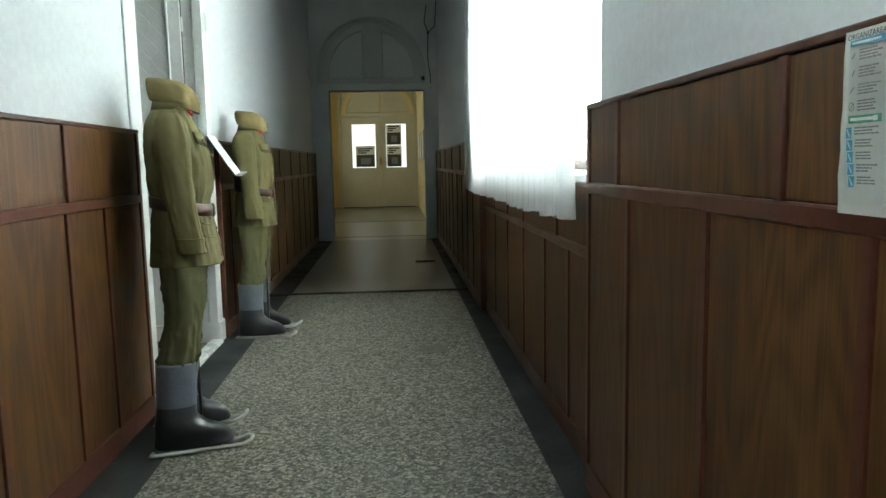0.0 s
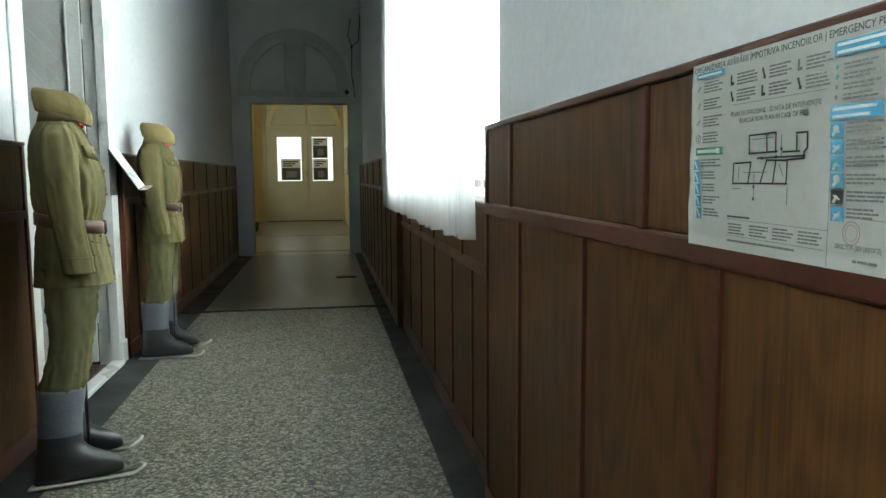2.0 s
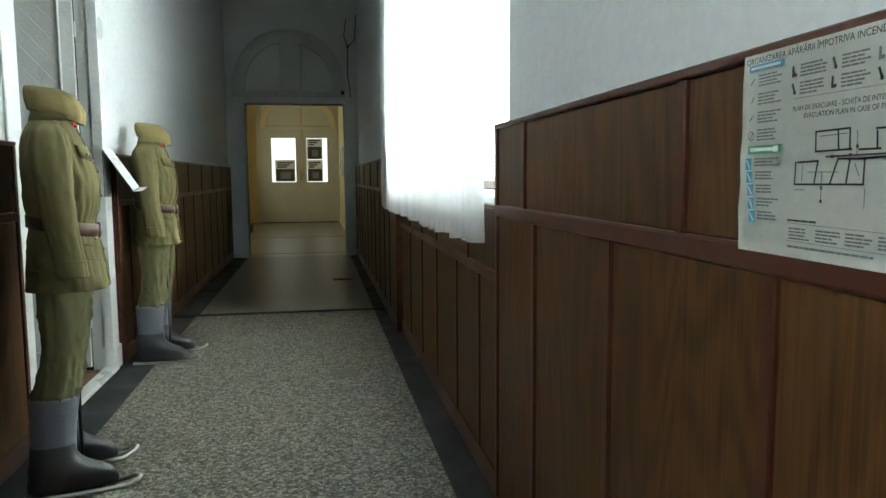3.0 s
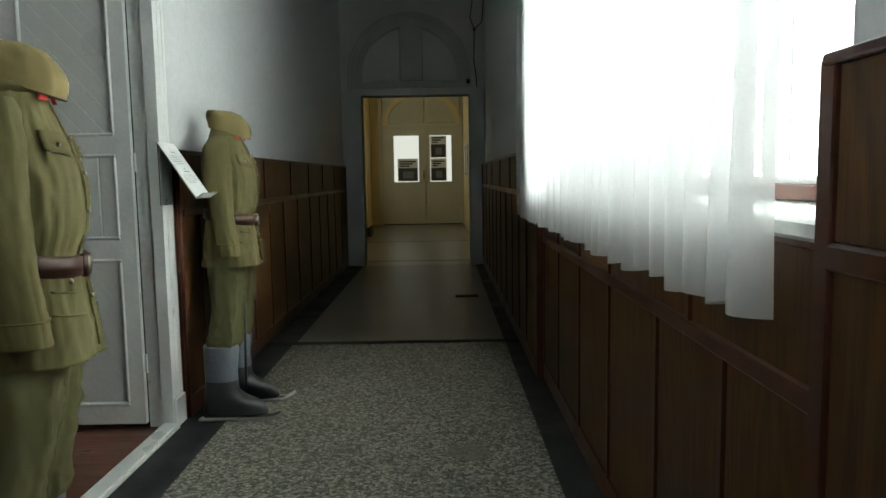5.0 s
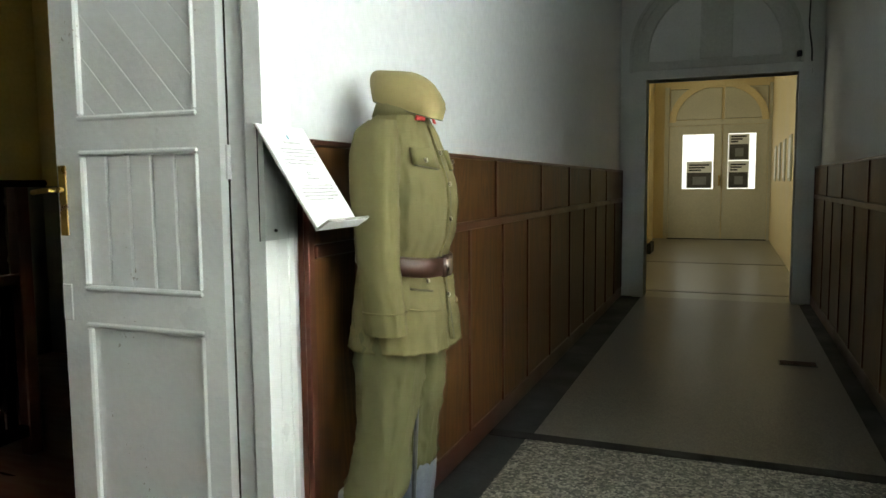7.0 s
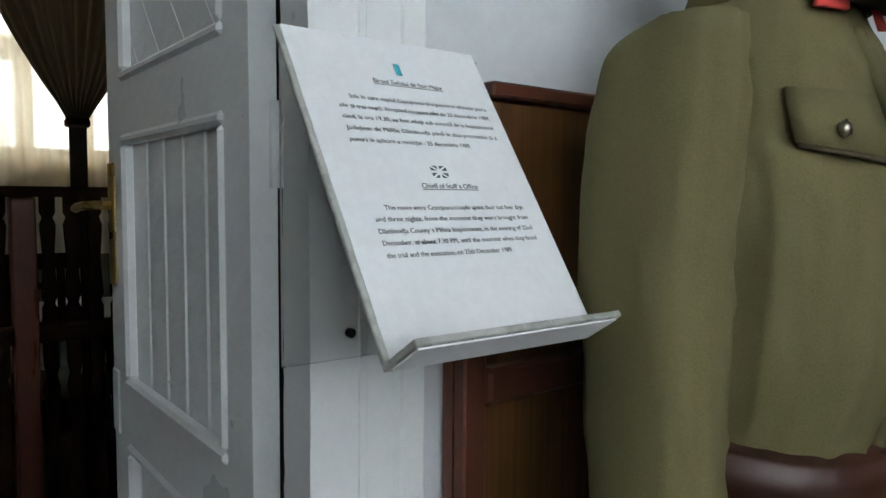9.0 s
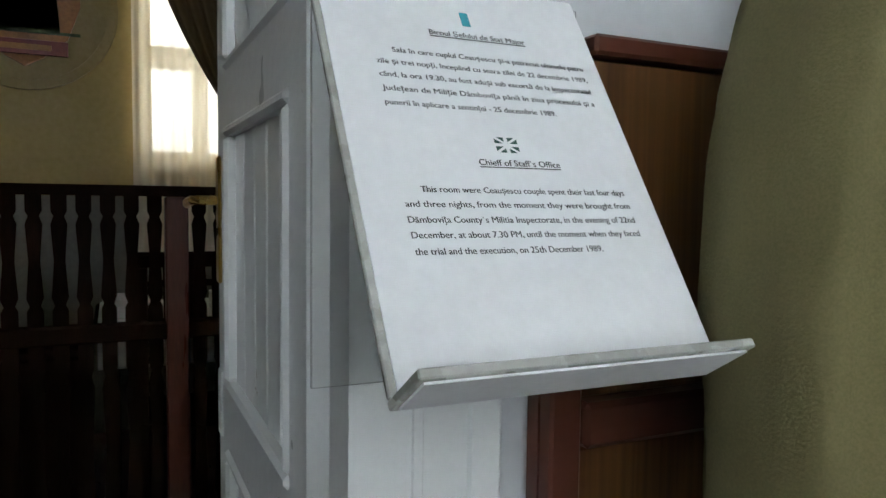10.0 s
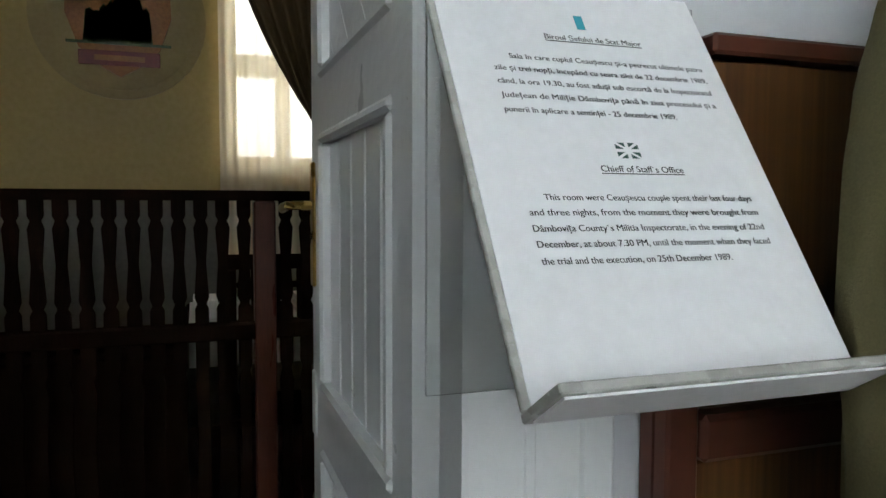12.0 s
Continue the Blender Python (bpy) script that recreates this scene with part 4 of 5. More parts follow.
SW, SH, LW = 0.240, 0.322, 0.228
part("back_plate", box(-1.2355, -1.2320, 5.625, 5.625 + SW, 1.196, 1.514, 0.0008), ACRYLIC, sign, "clear acrylic back plate")
sheet = part("holder", slab_on(O, R, Dn, Nn, 0, SW, -0.02, SH, -0.006, -0.001, 0.001), ACRYLIC_EDGE, sign, "grey-edged acrylic holder")
part("lip", slab_on(O + Dn * SH, R, Nn, -Dn, 0, LW, -0.006, 0.045, -0.006, 0.0, 0.001), ACRYLIC_EDGE, sign, "acrylic lip")
part("lip_face", slab_on(O + Dn * SH, R, Nn, -Dn, 0.004, LW - 0.004, 0.0, 0.040, -0.0075, -0.006), PAPER, sign)
paper = part("paper", slab_on(O, R, Dn, Nn, 0.005, SW - 0.002, -0.019, SH - 0.001, -0.0008, 0.0004), PAPER, sign, "printed white sheet of paper")
for a, u0, u1, v, h, bold in (
        ("Biroul Șefului de Stat Major", 0.088, 0.173, 0.0402, 0.0053, True),
        ("Sala în care cuplul Ceaușescu și-a petrecut ultimele patru", 0.053, 0.222, 0.0632, 0.0049, False),
        ("zile și trei nopți, începând cu seara zilei de 22 decembrie 1989,", 0.0386, 0.222, 0.0752, 0.0049, False),
        ("când, la ora 19.30, au fost aduși sub escortă de la Inspectoratul", 0.0384, 0.2208, 0.0877, 0.0049, False),
        ("Județean de Miliție Dâmbovița până în ziua procesului și a", 0.0382, 0.2198, 0.1007, 0.0049, False),
        ("punerii în aplicare a sentinței - 25 decembrie 1989.", 0.0376, 0.1786, 0.1138, 0.0049, False),
        ("Chieff of Staff`s Office", 0.098, 0.165, 0.1632, 0.0053, True),
        ("This room were Ceaușescu couple spent their last four days", 0.0484, 0.214, 0.1868, 0.0049, False),
        ("and three nights, from the moment they were brought from", 0.0350, 0.2144, 0.1985, 0.0049, False),
        ("Dâmbovița County`s Militia Inspectorate, in the evening of 22nd", 0.0344, 0.2141, 0.2105, 0.0049, False),
        ("December, at about 7.30 PM, until the moment when they faced", 0.0343, 0.2139, 0.2220, 0.0049, False),
        ("the trial and the execution, on 25th December 1989.", 0.0341, 0.1763, 0.2340, 0.0049, False)):
    for shift in (0.0, 0.00022):
        line_of_text(a, paper, O, R, Dn, u0 + shift, u1 + shift, v, h, INK, 0.0008 + shift * 0.2, bold and not shift)
part("flag_stripe", plate(O, R, Dn, 0.1197, 0.1270, 0.0124, 0.0270, 0.0008), TEAL, paper, "teal flag stripe")
F0, F1, G0, G1 = 0.1157, 0.1345, 0.1377, 0.1514
for cu, cv in ((-1, -1), (1, -1), (-1, 1), (1, 1)):
    for k in range(2):
        bm = bmesh.new()
        mu, mv, w, h = (F0 + F1) / 2, (G0 + G1) / 2, (F1 - F0) / 2, (G1 - G0) / 2
        tri = ((0.16, 0.42), (0.16, 1.0), (0.78, 1.0)) if k else ((0.3, 0.2), (1.0, 0.2), (1.0, 0.82))
        vs = [bm.verts.new(O + R * (mu + cu * a * w) + Dn * (mv + cv * b * h) + Nn * 0.0008) for a, b in tri]
        bm.faces.new(vs)
        bmesh.ops.solidify(bm, geom=bm.faces[:], thickness=0.0002)
        part("flag_field", bm, FLAGINK, paper)
part("screw", tube([(-1.236, 5.70, 1.222), (-1.229, 5.70, 1.222)], 0.005, 10), BOOTBLACK, sign)

# ---- evacuation poster ----
poster = thing("evacuation_poster", "worn white evacuation plan poster with blue headings on the panelling", "poster")
PO, PR, PD = Vector((0.799, 1.476, 1.489)), Vector((0, -1, 0)), Vector((0, 0, -1))
PW, PH = 0.47, 0.285
bm = bmesh.new()
rows = []
for j in range(15):
    row = []
    for i in range(31):
        u, v = i / 30, j / 14
        d = 0.0025 * noise.noise(Vector((u * 5, v * 4, 2))) + 0.004 * max(0, 0.08 - u) / 0.08 * math.sin(v * 9)
        row.append(bm.verts.new(PO + PR * (u * PW + 0.006 * noise.noise(Vector((0, v * 6, 5))) * (1 - u)) + PD * (v * PH) + Vector((-abs(d) * 0.6, 0, 0))))
    rows.append(row)
for a, b in zip(rows, rows[1:]):
    for i in range(30):
        bm.faces.new((a[i], a[i + 1], b[i + 1], b[i]))
bmesh.ops.solidify(bm, geom=bm.faces[:], thickness=0.0005)
psheet = part("sheet", bm, POSTERPAPER, poster, smooth=True)


def print_on(kind, u0, u1, v0, v1, mat, lift=0.0042):
    part(kind, plate(PO, PR, PD, u0, u1, v0, v1, lift), mat, psheet)


def stroke(kind, u0, v0, u1, v1, width, mat):
    """A printed line between two points of the sheet."""
    d = Vector((u1 - u0, v1 - v0))
    run = d.normalized()
    right, down = PR * run.x + PD * run.y, PD * run.x - PR * run.y
    part(kind, plate(PO + PR * u0 + PD * v0, right, down, -width * 0.4, d.length + width * 0.4, -width / 2, width / 2, 0.0048 if mat == POSTERPAPER else 0.0042), mat, psheet)


for body, u0, u1, v, height in (("ORGANIZAREA APĂRĂRII ÎMPOTRIVA INCENDIILOR | EMERGENCY PLAN", 0.013, 0.43, 0.0150, 0.0090), ("PLAN DE EVACUARE - SCHIȚA DE INTERVENȚIE", 0.121, 0.315, 0.0895, 0.0066),
                               ("EVACUATION PLAN IN CASE OF FIRE", 0.144, 0.291, 0.1000, 0.0066), ("DIRECTOR (ȘEF UNITATE)", 0.349, 0.421, 0.2590, 0.0056)):
    for shift in (0.0, 0.0005):
        # set twice, a hair apart, for a heavy face
        line_of_text(body, psheet, PO, PR, PD, u0 + shift, u1 + shift, v, height, INK, 0.0043 + shift)
rnd = random.Random(4)


def bars(u0, u1, v0, n, gap=0.0046, mat=GREYINK):
    """Lines of small unreadable print, broken into words."""
    for k in range(n):
        u, end = u0, u0 + (u1 - u0) * rnd.uniform(0.65, 1)
        while u < end - 0.003:
            w = min(end, u + rnd.uniform(0.006, 0.016))
            print_on("print_bar", u, w, v0 + k * gap, v0 + k * gap + gap * 0.5, mat)
            u = w + 0.0016


def heading(u0, u1, v0, v1, mat, lines):
    print_on("heading", u0, u1, v0, v1, mat)
    step = (v1 - v0) / lines
    for k in range(lines):
        print_on("heading_letters", u0 + 0.005, u1 - 0.008 - 0.01 * (k % 2), v0 + (k + 0.3) * step, v0 + (k + 0.7) * step, POSTERPAPER, 0.0046)


def ring_mark(u, v, radius, width, mat, n=24):
    bm = bmesh.new()
    rows = [[bm.verts.new(PO + PR * (u + q * math.cos(k * math.tau / n)) + PD * (v + q * math.sin(k * math.tau / n)) - Vector(((0.0048 if mat == POSTERPAPER else 0.0042) + h, 0, 0))) for q, h in ((radius, 0), (radius - width, 0), (radius - width, -0.0003), (radius, -0.0003))] for k in range(n)]
    for k in range(n):
        p, q = rows[k], rows[(k + 1) % n]
        for j in range(4):
            bm.faces.new((p[j], p[(j + 1) % 4], q[(j + 1) % 4], q[j]))
    part("stamp", bm, mat, psheet)


heading(0.019, 0.099, 0.016, 0.025, BLUEINK, 1)
for k, v in enumerate((0.033, 0.059, 0.085, 0.110)):
    if k == 3:
        ring_mark(0.028, v + 0.007, 0.007, 0.0012, GREYINK)
    stroke("symbol", 0.024 + 0.003 * (k % 2), v + 0.010, 0.031, v + 0.003, 0.0018, GREYINK)
    bars(0.042, 0.098, v - 0.002, 4)
heading(0.022, 0.100, 0.131, 0.143, GREENINK, 1)
print_on("white_figure", 0.082, 0.092, 0.133, 0.141, POSTERPAPER, 0.0047)
for k in range(5):
    print_on("blue_symbol", 0.017 + 0.003 * k, 0.031 + 0.003 * k, 0.149 + k * 0.019, 0.166 + k * 0.019, BLUEINK)
    stroke("white_figure", 0.020 + 0.003 * k, 0.152 + k * 0.019, 0.028 + 0.003 * k, 0.163 + k * 0.019, 0.0022, POSTERPAPER)
    bars(0.038 + 0.003 * k, 0.096, 0.149 + k * 0.019, 3)
for i, u in enumerate((0.117, 0.193, 0.268)):
    for j, v in enumerate((0.031, 0.054)):
        stroke("symbol", u + 0.001, v, u + (0.006 if (i + j) % 2 else 0.001), v + 0.012, 0.0035, INK if i < 2 or j else GREYINK)
        print_on("symbol", u + 0.003, u + 0.008, v + 0.009, v + 0.013, INK if i < 2 or j else GREYINK)
        bars(u + 0.016, u + 0.066, v - 0.002, 4)
print_on("rule", 0.121, 0.323, 0.0725, 0.0731, GREYINK)
heading(0.333, 0.420, 0.021, 0.038, BLUEINK, 2)
for k in range(4):
    ring_mark(0.339, 0.050 + k * 0.0115, 0.0025, 0.0018, TEAL if k < 2 else GREYINK)
    bars(0.350, 0.41, 0.047 + k * 0.0115, 2)
heading(0.330, 0.412, 0.094, 0.111, BLUEINK, 2)
for k in range(6):
    u, v = 0.332 + 0.0014 * k, 0.1135 + k * 0.0194
    print_on("blue_symbol", u, u + 0.021, v, v + 0.017, BLUEINK if k != 4 else INK)
    if k in (0, 3):
        ring_mark(u + 0.0105, v + 0.007, 0.005, 0.0048, POSTERPAPER)
    stroke("white_figure", u + 0.006, v + 0.014, u + 0.010 + 0.004 * (k % 2), v + 0.008, 0.004, POSTERPAPER)
    stroke("white_figure", u + 0.006, v + 0.005 + 0.002 * (k % 3), u + 0.015, v + 0.011, 0.002, POSTERPAPER)
    bars(u + 0.026, 0.425, v + 0.001, 3)
# floor plan drawing: walls as dark strokes, escape routes as thin ones
for u0, v0, u1, v1 in ((0.168, 0.119, 0.228, 0.118), (0.168, 0.119, 0.169, 0.144), (0.169, 0.144, 0.232, 0.143), (0.228, 0.118, 0.229, 0.144), (0.208, 0.119, 0.21, 0.142), (0.271, 0.124, 0.272, 0.144), (0.27, 0.121, 0.291, 0.121), (0.291, 0.121, 0.292, 0.141), (0.292, 0.141, 0.286, 0.145), (0.244, 0.144, 0.277, 0.144), (0.189, 0.151, 0.286, 0.15), (0.286, 0.145, 0.287, 0.153), (0.244, 0.155, 0.287, 0.153), (0.135, 0.157, 0.174, 0.156), (0.131, 0.157, 0.13, 0.186), (0.13, 0.186, 0.254, 0.185), (0.174, 0.156, 0.168, 0.186), (0.21, 0.154, 0.254, 0.155), (0.21, 0.154, 0.197, 0.185), (0.23, 0.155, 0.225, 0.185), (0.254, 0.155, 0.253, 0.185)):
    stroke("plan_wall", u0, v0, u1, v1, 0.0024, INK)
for u0, v0, u1, v1 in ((0.156, 0.170, 0.211, 0.170), (0.176, 0.125, 0.222, 0.124), (0.190, 0.151, 0.284, 0.150), (0.182, 0.170, 0.182, 0.208), (0.256, 0.190, 0.256, 0.212), (0.130, 0.193, 0.150, 0.193), (0.240, 0.122, 0.241, 0.149), (0.145, 0.162, 0.144, 0.182), (0.238, 0.160, 0.246, 0.175)):
    stroke("plan_route", u0, v0, u1, v1, 0.0010, GREYINK)
for u, v in ((0.182, 0.207), (0.182, 0.190), (0.200, 0.151), (0.230, 0.150), (0.241, 0.140)):
    print_on("route_arrow", u - 0.002, u + 0.002, v - 0.002, v + 0.002, INK)
for u0, v0, u1, v1 in ((0.118, 0.238, 0.335, 0.240), (0.335, 0.118, 0.335, 0.282), (0.118, 0.262, 0.330, 0.264), (0.345, 0.222, 0.430, 0.224)):
    stroke("rule", u0, v0, u1, v1, 0.0006, GREYINK)
for i in range(4):
    bars(0.122 + i * 0.053, 0.168 + i * 0.053, 0.244, 4, 0.0044)
bars(0.118, 0.20, 0.233, 1, 0.005, INK)
bars(0.12, 0.325, 0.268, 1, 0.006)
ring_mark(0.374, 0.240, 0.014, 0.0012, PINKINK)
ring_mark(0.374, 0.240, 0.010, 0.0008, PINKINK)
bars(0.378, 0.43, 0.270, 1, 0.006)


# ---- office beyond the open door ----
RX0, RY0, RY1, RH = -5.2, 1.6, 8.2, 4.0
structure("floor_office", box(RX0 - 0.3, -1.29, RY0 - 0.3, RY1 + 0.3, -0.06, 0.0), ROOMFLOOR, "dark red-brown boarded office floor")
RWY0, RWY1, RWZ0, RWZ1 = 5.64, 6.62, 1.56, 3.3
structure("wall_office_far", boxes((RX0 - 0.3, RX0, RY0, RWY0, 1.36, RH), (RX0 - 0.3, RX0, RWY1, RY1, 1.36, RH), (RX0 - 0.3, RX0, RWY0, RWY1, RWZ1, RH), (RX0 - 0.3, RX0, RWY0, RWY1, 1.36, RWZ0)), YELLOW, "ochre-yellow office wall")
structure("wall_office_dado", boxes((RX0 - 0.3, RX0 + 0.006, RY0, RWY0, 0, 1.36), (RX0 - 0.3, RX0 + 0.006, RWY1, RY1, 0, 1.36), (RX0 - 0.3, RX0 + 0.006, RWY0, RWY1, 0, 1.36)), GREY_DADO, "grey oil-painted lower wall of the office")
structure("wall_office_side", boxes((RX0 - 0.3, -1.6, RY1, RY1 + 0.3, 1.36, RH), (RX0 - 0.3, -1.6, RY0 - 0.3, RY0, 1.36, RH)), YELLOW, "ochre-yellow office wall")
structure("wall_office_side_dado", boxes((RX0, -1.6, RY1 - 0.006, RY1 + 0.3, 0, 1.36), (RX0, -1.6, RY0 - 0.3, RY0 + 0.006, 0, 1.36)), GREY_DADO, "grey oil-painted lower wall of the office")
structure("wall_office_near", boxes((-1.62, -1.602, RY0, DOOR0 - 0.02, 0, RH), (-1.62, -1.602, DOOR1 + 0.02, RY1, 0, RH), (-1.62, -1.602, DOOR0, DOOR1, DOORH, RH)), YELLOW, "ochre-yellow office wall")
structure("ceiling_office", box(RX0 - 0.3, -1.6, RY0 - 0.3, RY1 + 0.3, RH, RH + 0.2), PLASTER, "white plastered ceiling")
structure("backdrop_office", box(RX0 - 1.3, RX0 - 1.28, RWY0 - 2, RWY1 + 2, -0.5, 5), ROOMGLOW, "bright daylight outside the office window")
owin = structure("window_2", boxes((RX0 - 0.2, RX0 - 0.14, RWY0, RWY1, RWZ0, RWZ0 + 0.07), (RX0 - 0.2, RX0 - 0.14, RWY0, RWY1, RWZ1 - 0.07, RWZ1), (RX0 - 0.2, RX0 - 0.14, RWY0, RWY0 + 0.07, RWZ0, RWZ1), (RX0 - 0.2, RX0 - 0.14, RWY1 - 0.07, RWY1, RWZ0, RWZ1)), DOORWHITE, "bright office window behind net and drapes")
part("transom", box(RX0 - 0.21, RX0 - 0.13, RWY0 + 0.07, RWY1 - 0.07, 2.12, 2.25), DOORWHITE, owin)
for y in (5.985, 6.30):
    part("mullion", box(RX0 - 0.21, RX0 - 0.13, y - 0.045, y + 0.045, RWZ0 + 0.07, RWZ1 - 0.07), DOORWHITE, owin)


onet = thing("net_curtain", "thin cream net curtain over the office window", "curtain")
part("cloth", hanging(RX0 + 0.05, RWY0 - 0.04, RWY1, 1.02, 3.3, 0.012, 16), ROOMNET, onet, smooth=True)
drape = thing("drape", "dark striped drape gathered to a tie in the office window", "curtain")


def gathered(v):
    # from the full width at the top to the tie, then straight down
    t = min(1, v / 0.66)
    return 6.21, 0.045 + 0.56 * (1 - t ** 1.9)


part("cloth", hanging(RX0 + 0.11, 0, 0, 1.0, 3.3, 0.03, 11, gathered), DRAPE, drape, smooth=True)
part("tie", box(RX0 + 0.06, RX0 + 0.16, 6.15, 6.27, 1.74, 1.79, 0.01), DARKWOOD, drape)
part("rod", tube([(RX0 + 0.1, 5.5, 3.33), (RX0 + 0.1, 7.0, 3.33)], 0.015), DARKWOOD, drape)

# ---- emblem on the office wall ----
emblem = thing("wall_emblem", "round pale wall emblem with a painted landscape shield", "emblem")
EM = Vector((RX0, 5.075, 2.385))


def disc(r, t0, t1, n=48):
    bm = bmesh.new()
    a = [bm.verts.new((EM.x + t1, EM.y + r * math.cos(k * math.tau / n), EM.z + r * math.sin(k * math.tau / n))) for k in range(n)]
    b = [bm.verts.new((EM.x + t0, p.co.y, p.co.z)) for p in a]
    bm.faces.new(a)
    for k in range(n):
        bm.faces.new((a[k], b[k], b[(k + 1) % n], a[(k + 1) % n]))
    return bm


def shield(w, top, low, t0, t1, z_shift=0.0):
    pts = [(-w, top), (w, top), (w * 1.05, 0), (w * 0.8, low * 0.55), (w * 0.35, low * 0.85), (0, low), (-w * 0.35, low * 0.85), (-w * 0.8, low * 0.55), (-w * 1.05, 0)]
    bm = bmesh.new()
    a = [bm.verts.new((EM.x + t1, EM.y + y, EM.z + z + z_shift)) for y, z in pts]
    b = [bm.verts.new((EM.x + t0, p.co.y, p.co.z)) for p in a]
    bm.faces.new(a)
    for k in range(len(a)):
        bm.faces.new((a[k], b[k], b[(k + 1) % len(a)], a[(k + 1) % len(a)]))
    return bm


ECREAM = textured("pale_plaster", (0.38, 0.29, 0.12), (0.45, 0.35, 0.16), 3, 40, 0.7, 0.1)
EGOLD = textured("gold_brown_paint", (0.24, 0.09, 0.02), (0.38, 0.16, 0.038), 8, 60, 0.5, 0.2)
EGREEN = textured("dark_green_paint", (0.03, 0.055, 0.018), (0.10, 0.13, 0.045), 12, 60, 0.5, 0.2)
ERED = textured("dull_red_paint", (0.13, 0.018, 0.012), (0.20, 0.035, 0.02), 8, 60, 0.5, 0.2)
part("disc", disc(0.46, 0, 0.02), ECREAM, emblem)
part("rim", disc(0.41, 0.02, 0.026), ECREAM, emblem)
part("shield", shield(0.26, 0.36, -0.34, 0.02, 0.05), EGOLD, emblem)
part("ribbon", box(EM.x + 0.05, EM.x + 0.06, EM.y - 0.21, EM.y + 0.21, EM.z - 0.28, EM.z - 0.20, 0.003), ERED, emblem)
part("ribbon_letters", box(EM.x + 0.06, EM.x + 0.063, EM.y - 0.13, EM.y + 0.13, EM.z - 0.255, EM.z - 0.225), EGOLD, emblem)
for k in range(9):
    y = EM.y - 0.15 + k * 0.036
    h = 0.03 + 0.17 * math.exp(-((k - 5.2) / 2.0) ** 2) + 0.03 * noise.noise(Vector((k * 1.7, 0, 0)))
    bm = bmesh.new()
    vs = [bm.verts.new((EM.x + 0.056, y + dy, EM.z + dz)) for dy, dz in ((-0.035, -0.15), (0.035, -0.15), (0.02, h * 0.4), (0.004, h), (-0.02, h * 0.5))]
    bm.faces.new(vs)
    bmesh.ops.solidify(bm, geom=bm.faces[:], thickness=0.006)
    part("tree_shape", bm, EGREEN, emblem)
part("top_bar", box(EM.x + 0.05, EM.x + 0.058, EM.y - 0.27, EM.y + 0.27, EM.z - 0.165, EM.z - 0.15), EGREEN, emblem)

# ---- wooden balustrade across the office ----
BX, BZ = -3.3, 1.388
rail = thing("balustrade", "dark wooden balustrade with flat shaped balusters across the office", "railing")
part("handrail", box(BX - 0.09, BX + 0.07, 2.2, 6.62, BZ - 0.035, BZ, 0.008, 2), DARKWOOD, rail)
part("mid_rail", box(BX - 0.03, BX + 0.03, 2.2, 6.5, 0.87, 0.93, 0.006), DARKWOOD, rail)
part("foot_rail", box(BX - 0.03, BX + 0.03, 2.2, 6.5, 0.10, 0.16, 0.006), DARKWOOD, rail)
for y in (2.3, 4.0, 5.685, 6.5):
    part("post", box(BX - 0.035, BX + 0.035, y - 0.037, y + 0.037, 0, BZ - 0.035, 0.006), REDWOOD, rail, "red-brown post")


def slat_mesh(z0, z1):
    """A flat baluster with a waisted outline."""
    bm, rows = bmesh.new(), []
    for t, w in ((0, 0.023), (0.12, 0.023), (0.16, 0.015), (0.22, 0.024), (0.5, 0.016), (0.78, 0.024), (0.84, 0.015), (0.88, 0.023), (1, 0.023)):
        z = z0 + (z1 - z0) * t
        rows.append([bm.verts.new((x, y, z)) for x, y in ((-0.01, -w), (0.01, -w), (0.01, w), (-0.01, w))])
    for a, b in zip(rows, rows[1:]):
        for k in range(4):
            bm.faces.new((a[k], a[(k + 1) % 4], b[(k + 1) % 4], b[k]))
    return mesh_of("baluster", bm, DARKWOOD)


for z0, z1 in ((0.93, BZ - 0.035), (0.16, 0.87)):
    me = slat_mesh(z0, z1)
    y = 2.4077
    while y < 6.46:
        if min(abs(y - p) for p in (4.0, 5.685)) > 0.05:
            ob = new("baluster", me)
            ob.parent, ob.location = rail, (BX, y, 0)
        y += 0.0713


# ---- furniture behind the balustrade ----
def chair(m):
    ch = thing("chair", "dark wooden chair with a curved slatted back", "chair", "office chairs")
    part("seat", box(-0.21, 0.21, -0.21, 0.21, 0.44, 0.48, 0.012, 2), DARKWOOD, ch)
    for x in (-0.18, 0.18):
        for y in (-0.18, 0.18):
            part("leg", box(x - 0.02, x + 0.02, y - 0.02, y + 0.02, 0, 0.44 if x > 0 else 1.08, 0.004), DARKWOOD, ch)
    part("top_rail", box(-0.205, -0.165, -0.21, 0.21, 1.08, 1.14, 0.012, 2), DARKWOOD, ch)
    part("thin_rail", box(-0.198, -0.172, -0.16, 0.16, 1.005, 1.03, 0.006), DARKWOOD, ch)
    part("back_rail", box(-0.2, -0.17, -0.16, 0.16, 0.83, 0.88, 0.006), DARKWOOD, ch)
    for y in (-0.09, 0, 0.09):
        part("slat", box(-0.19, -0.175, y - 0.014, y + 0.014, 0.88, 1.08, 0.003), DARKWOOD, ch)
    for s in (-1, 1):
        part("armrest", tube([(-0.18, s * 0.2, 0.94), (0.0, s * 0.225, 0.76), (0.16, s * 0.225, 0.72), (0.18, s * 0.2, 0.45)], 0.016), DARKWOOD, ch, smooth=True)
    for y in (-0.18, 0.18):
        part("stretcher", box(-0.16, 0.16, y - 0.01, y + 0.01, 0.2, 0.225), DARKWOOD, ch)
    ch.matrix_world = m
    return ch


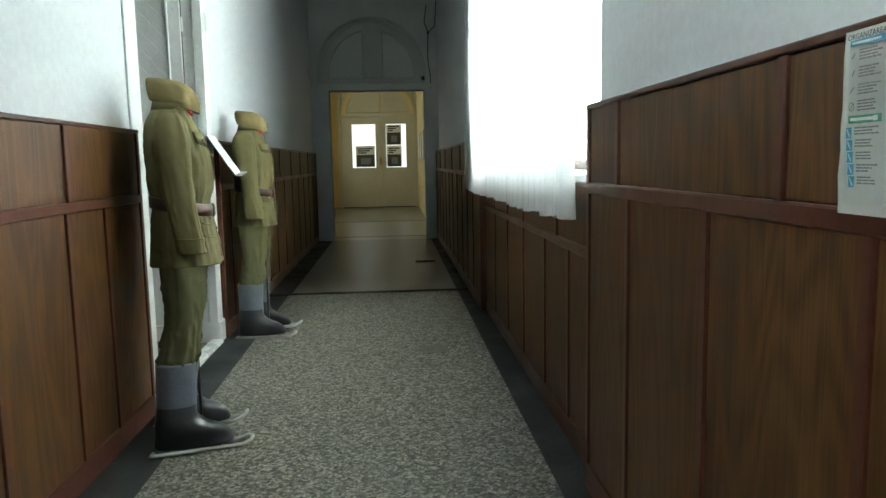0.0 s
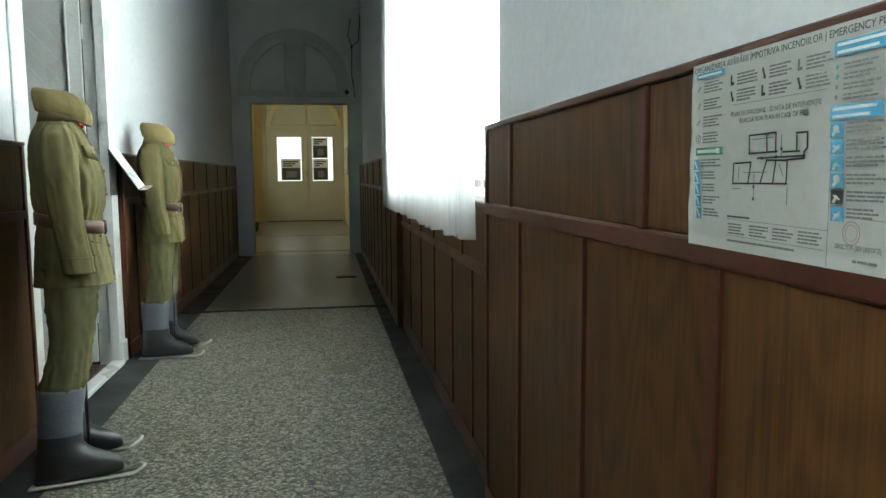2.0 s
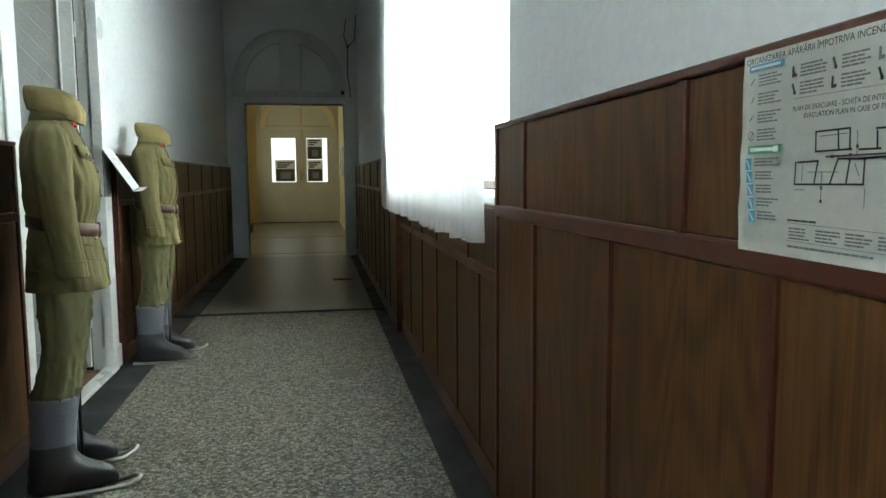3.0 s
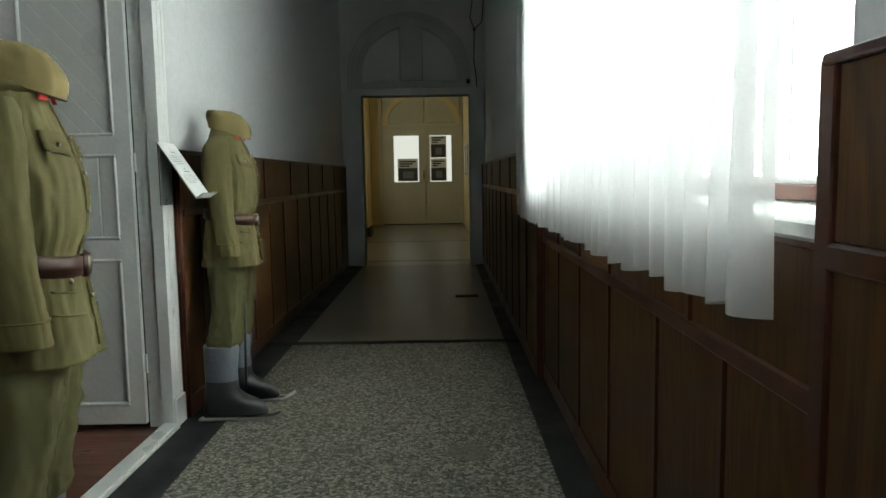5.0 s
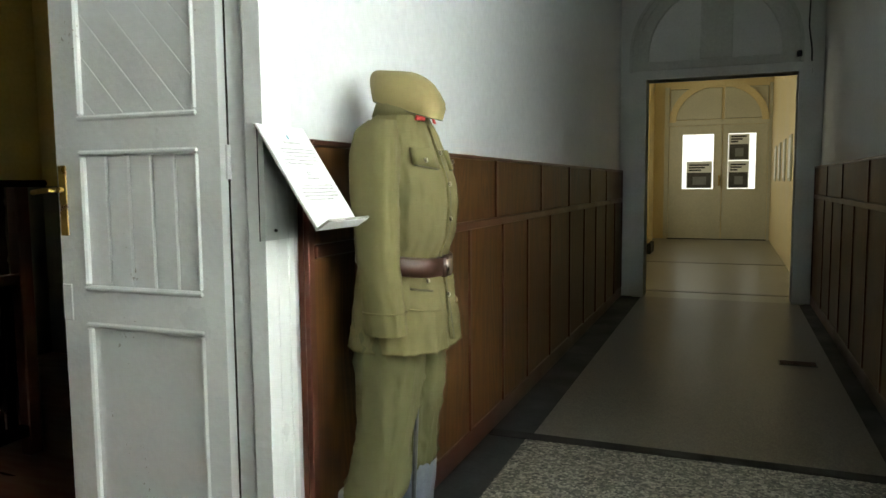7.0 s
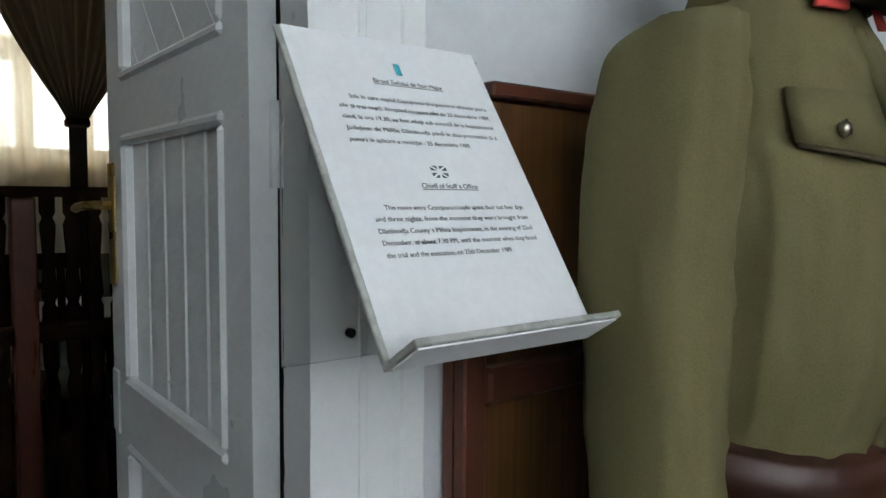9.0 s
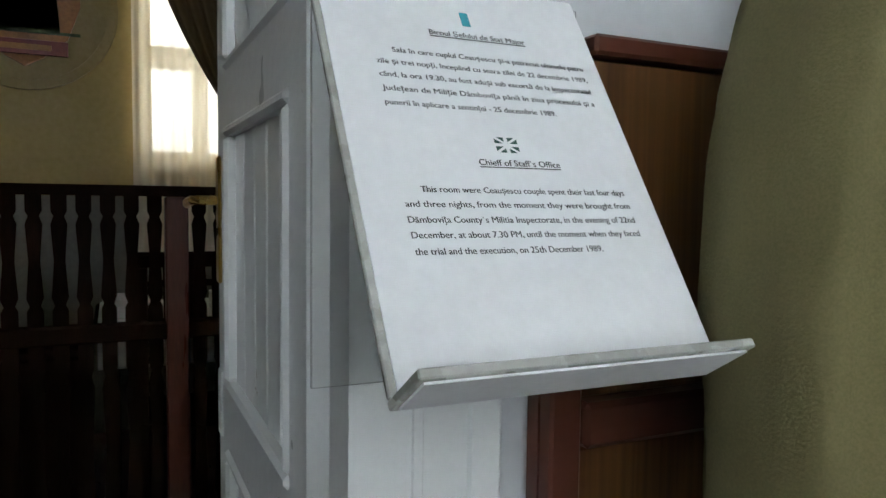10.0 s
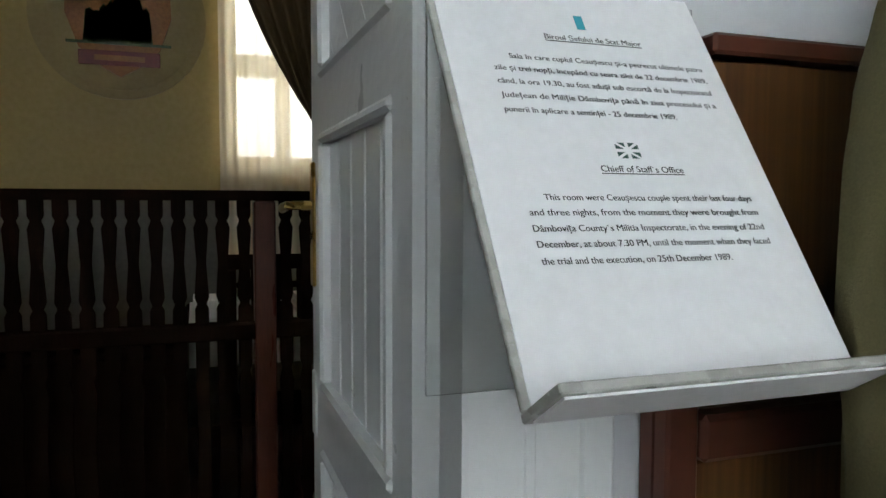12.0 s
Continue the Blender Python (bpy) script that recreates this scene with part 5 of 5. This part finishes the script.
chair(pose(-3.85, 5.78, 0, 0, 0, 176))
chair(pose(-3.95, 6.36, 0, 0, 0, 190))
table = thing("table", "dark wooden office table with white papers on it", "table")
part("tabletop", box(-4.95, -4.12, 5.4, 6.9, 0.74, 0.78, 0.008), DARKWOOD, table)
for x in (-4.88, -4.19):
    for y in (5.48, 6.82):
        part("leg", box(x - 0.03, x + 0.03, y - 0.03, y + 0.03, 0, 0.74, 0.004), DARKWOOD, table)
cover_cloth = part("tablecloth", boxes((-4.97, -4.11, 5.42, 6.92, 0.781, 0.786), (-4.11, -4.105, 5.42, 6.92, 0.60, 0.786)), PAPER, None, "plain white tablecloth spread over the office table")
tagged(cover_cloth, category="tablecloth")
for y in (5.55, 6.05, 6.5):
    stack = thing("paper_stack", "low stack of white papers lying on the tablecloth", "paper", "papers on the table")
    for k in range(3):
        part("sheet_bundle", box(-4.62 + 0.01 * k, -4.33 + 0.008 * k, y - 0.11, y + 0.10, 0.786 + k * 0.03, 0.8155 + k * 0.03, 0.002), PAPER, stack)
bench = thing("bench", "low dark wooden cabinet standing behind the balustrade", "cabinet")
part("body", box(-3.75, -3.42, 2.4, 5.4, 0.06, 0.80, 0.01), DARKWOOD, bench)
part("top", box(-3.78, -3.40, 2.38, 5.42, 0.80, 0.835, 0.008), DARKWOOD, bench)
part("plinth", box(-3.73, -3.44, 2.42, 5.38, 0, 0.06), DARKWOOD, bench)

# ---- small things in the corridor ----
bm = bmesh.new()
ring = [bm.verts.new((0.325 + 0.105 * math.cos(k * math.tau / 28), 5.265 + 0.105 * math.sin(k * math.tau / 28), 0.002)) for k in range(28)]
low = [bm.verts.new((p.co.x, p.co.y, -0.004)) for p in ring]
bm.faces.new(ring)
for k in range(28):
    bm.faces.new((ring[k], low[k], low[(k + 1) % 28], ring[(k + 1) % 28]))
cover = part("floor_cover", bm, COVER, None, "round worn cement cover set in the terrazzo")
tagged(cover, category="cover")
hatch = thing("floor_grate", "small dark metal grate in the corridor floor", "grate")
part("frame", box(0.34, 0.60, 9.72, 9.86, 0.0, 0.006, 0.002), BOOTBLACK, hatch)
for k in range(6):
    part("slat", box(0.35, 0.59, 9.733 + k * 0.02, 9.741 + k * 0.02, 0.006, 0.010), BATTEN, hatch)
cable = thing("wall_cable", "black electric cable running down the end wall corner", "cable")
part("wire", tube([(0.70, END - 0.012, 3.9), (0.66, END - 0.012, 3.62), (0.72, END - 0.015, 3.45), (0.71, END - 0.012, 3.0), (0.745, END - 0.012, 2.75), (0.75, END - 0.012, 2.5)], 0.008, 6), BOOTBLACK, cable)
part("branch_wire", tube([(0.72, END - 0.015, 3.45), (0.83, END - 0.02, 3.55), (0.85, END - 0.3, 3.9)], 0.008, 6), BOOTBLACK, cable)
part("junction", box(0.70, 0.74, END - 0.03, END, 3.43, 3.47, 0.005), BOOTBLACK, cable)
box_sw = thing("junction_box", "small dark junction box on the doorway frame", "box")
part("body", box(0.595, 0.645, END - 0.12, END - 0.085, 2.665, 2.725, 0.006), BOOTBLACK, box_sw)
part("lid", box(0.60, 0.64, END - 0.125, END - 0.12, 2.67, 2.72, 0.003), BOOTBLACK, box_sw)
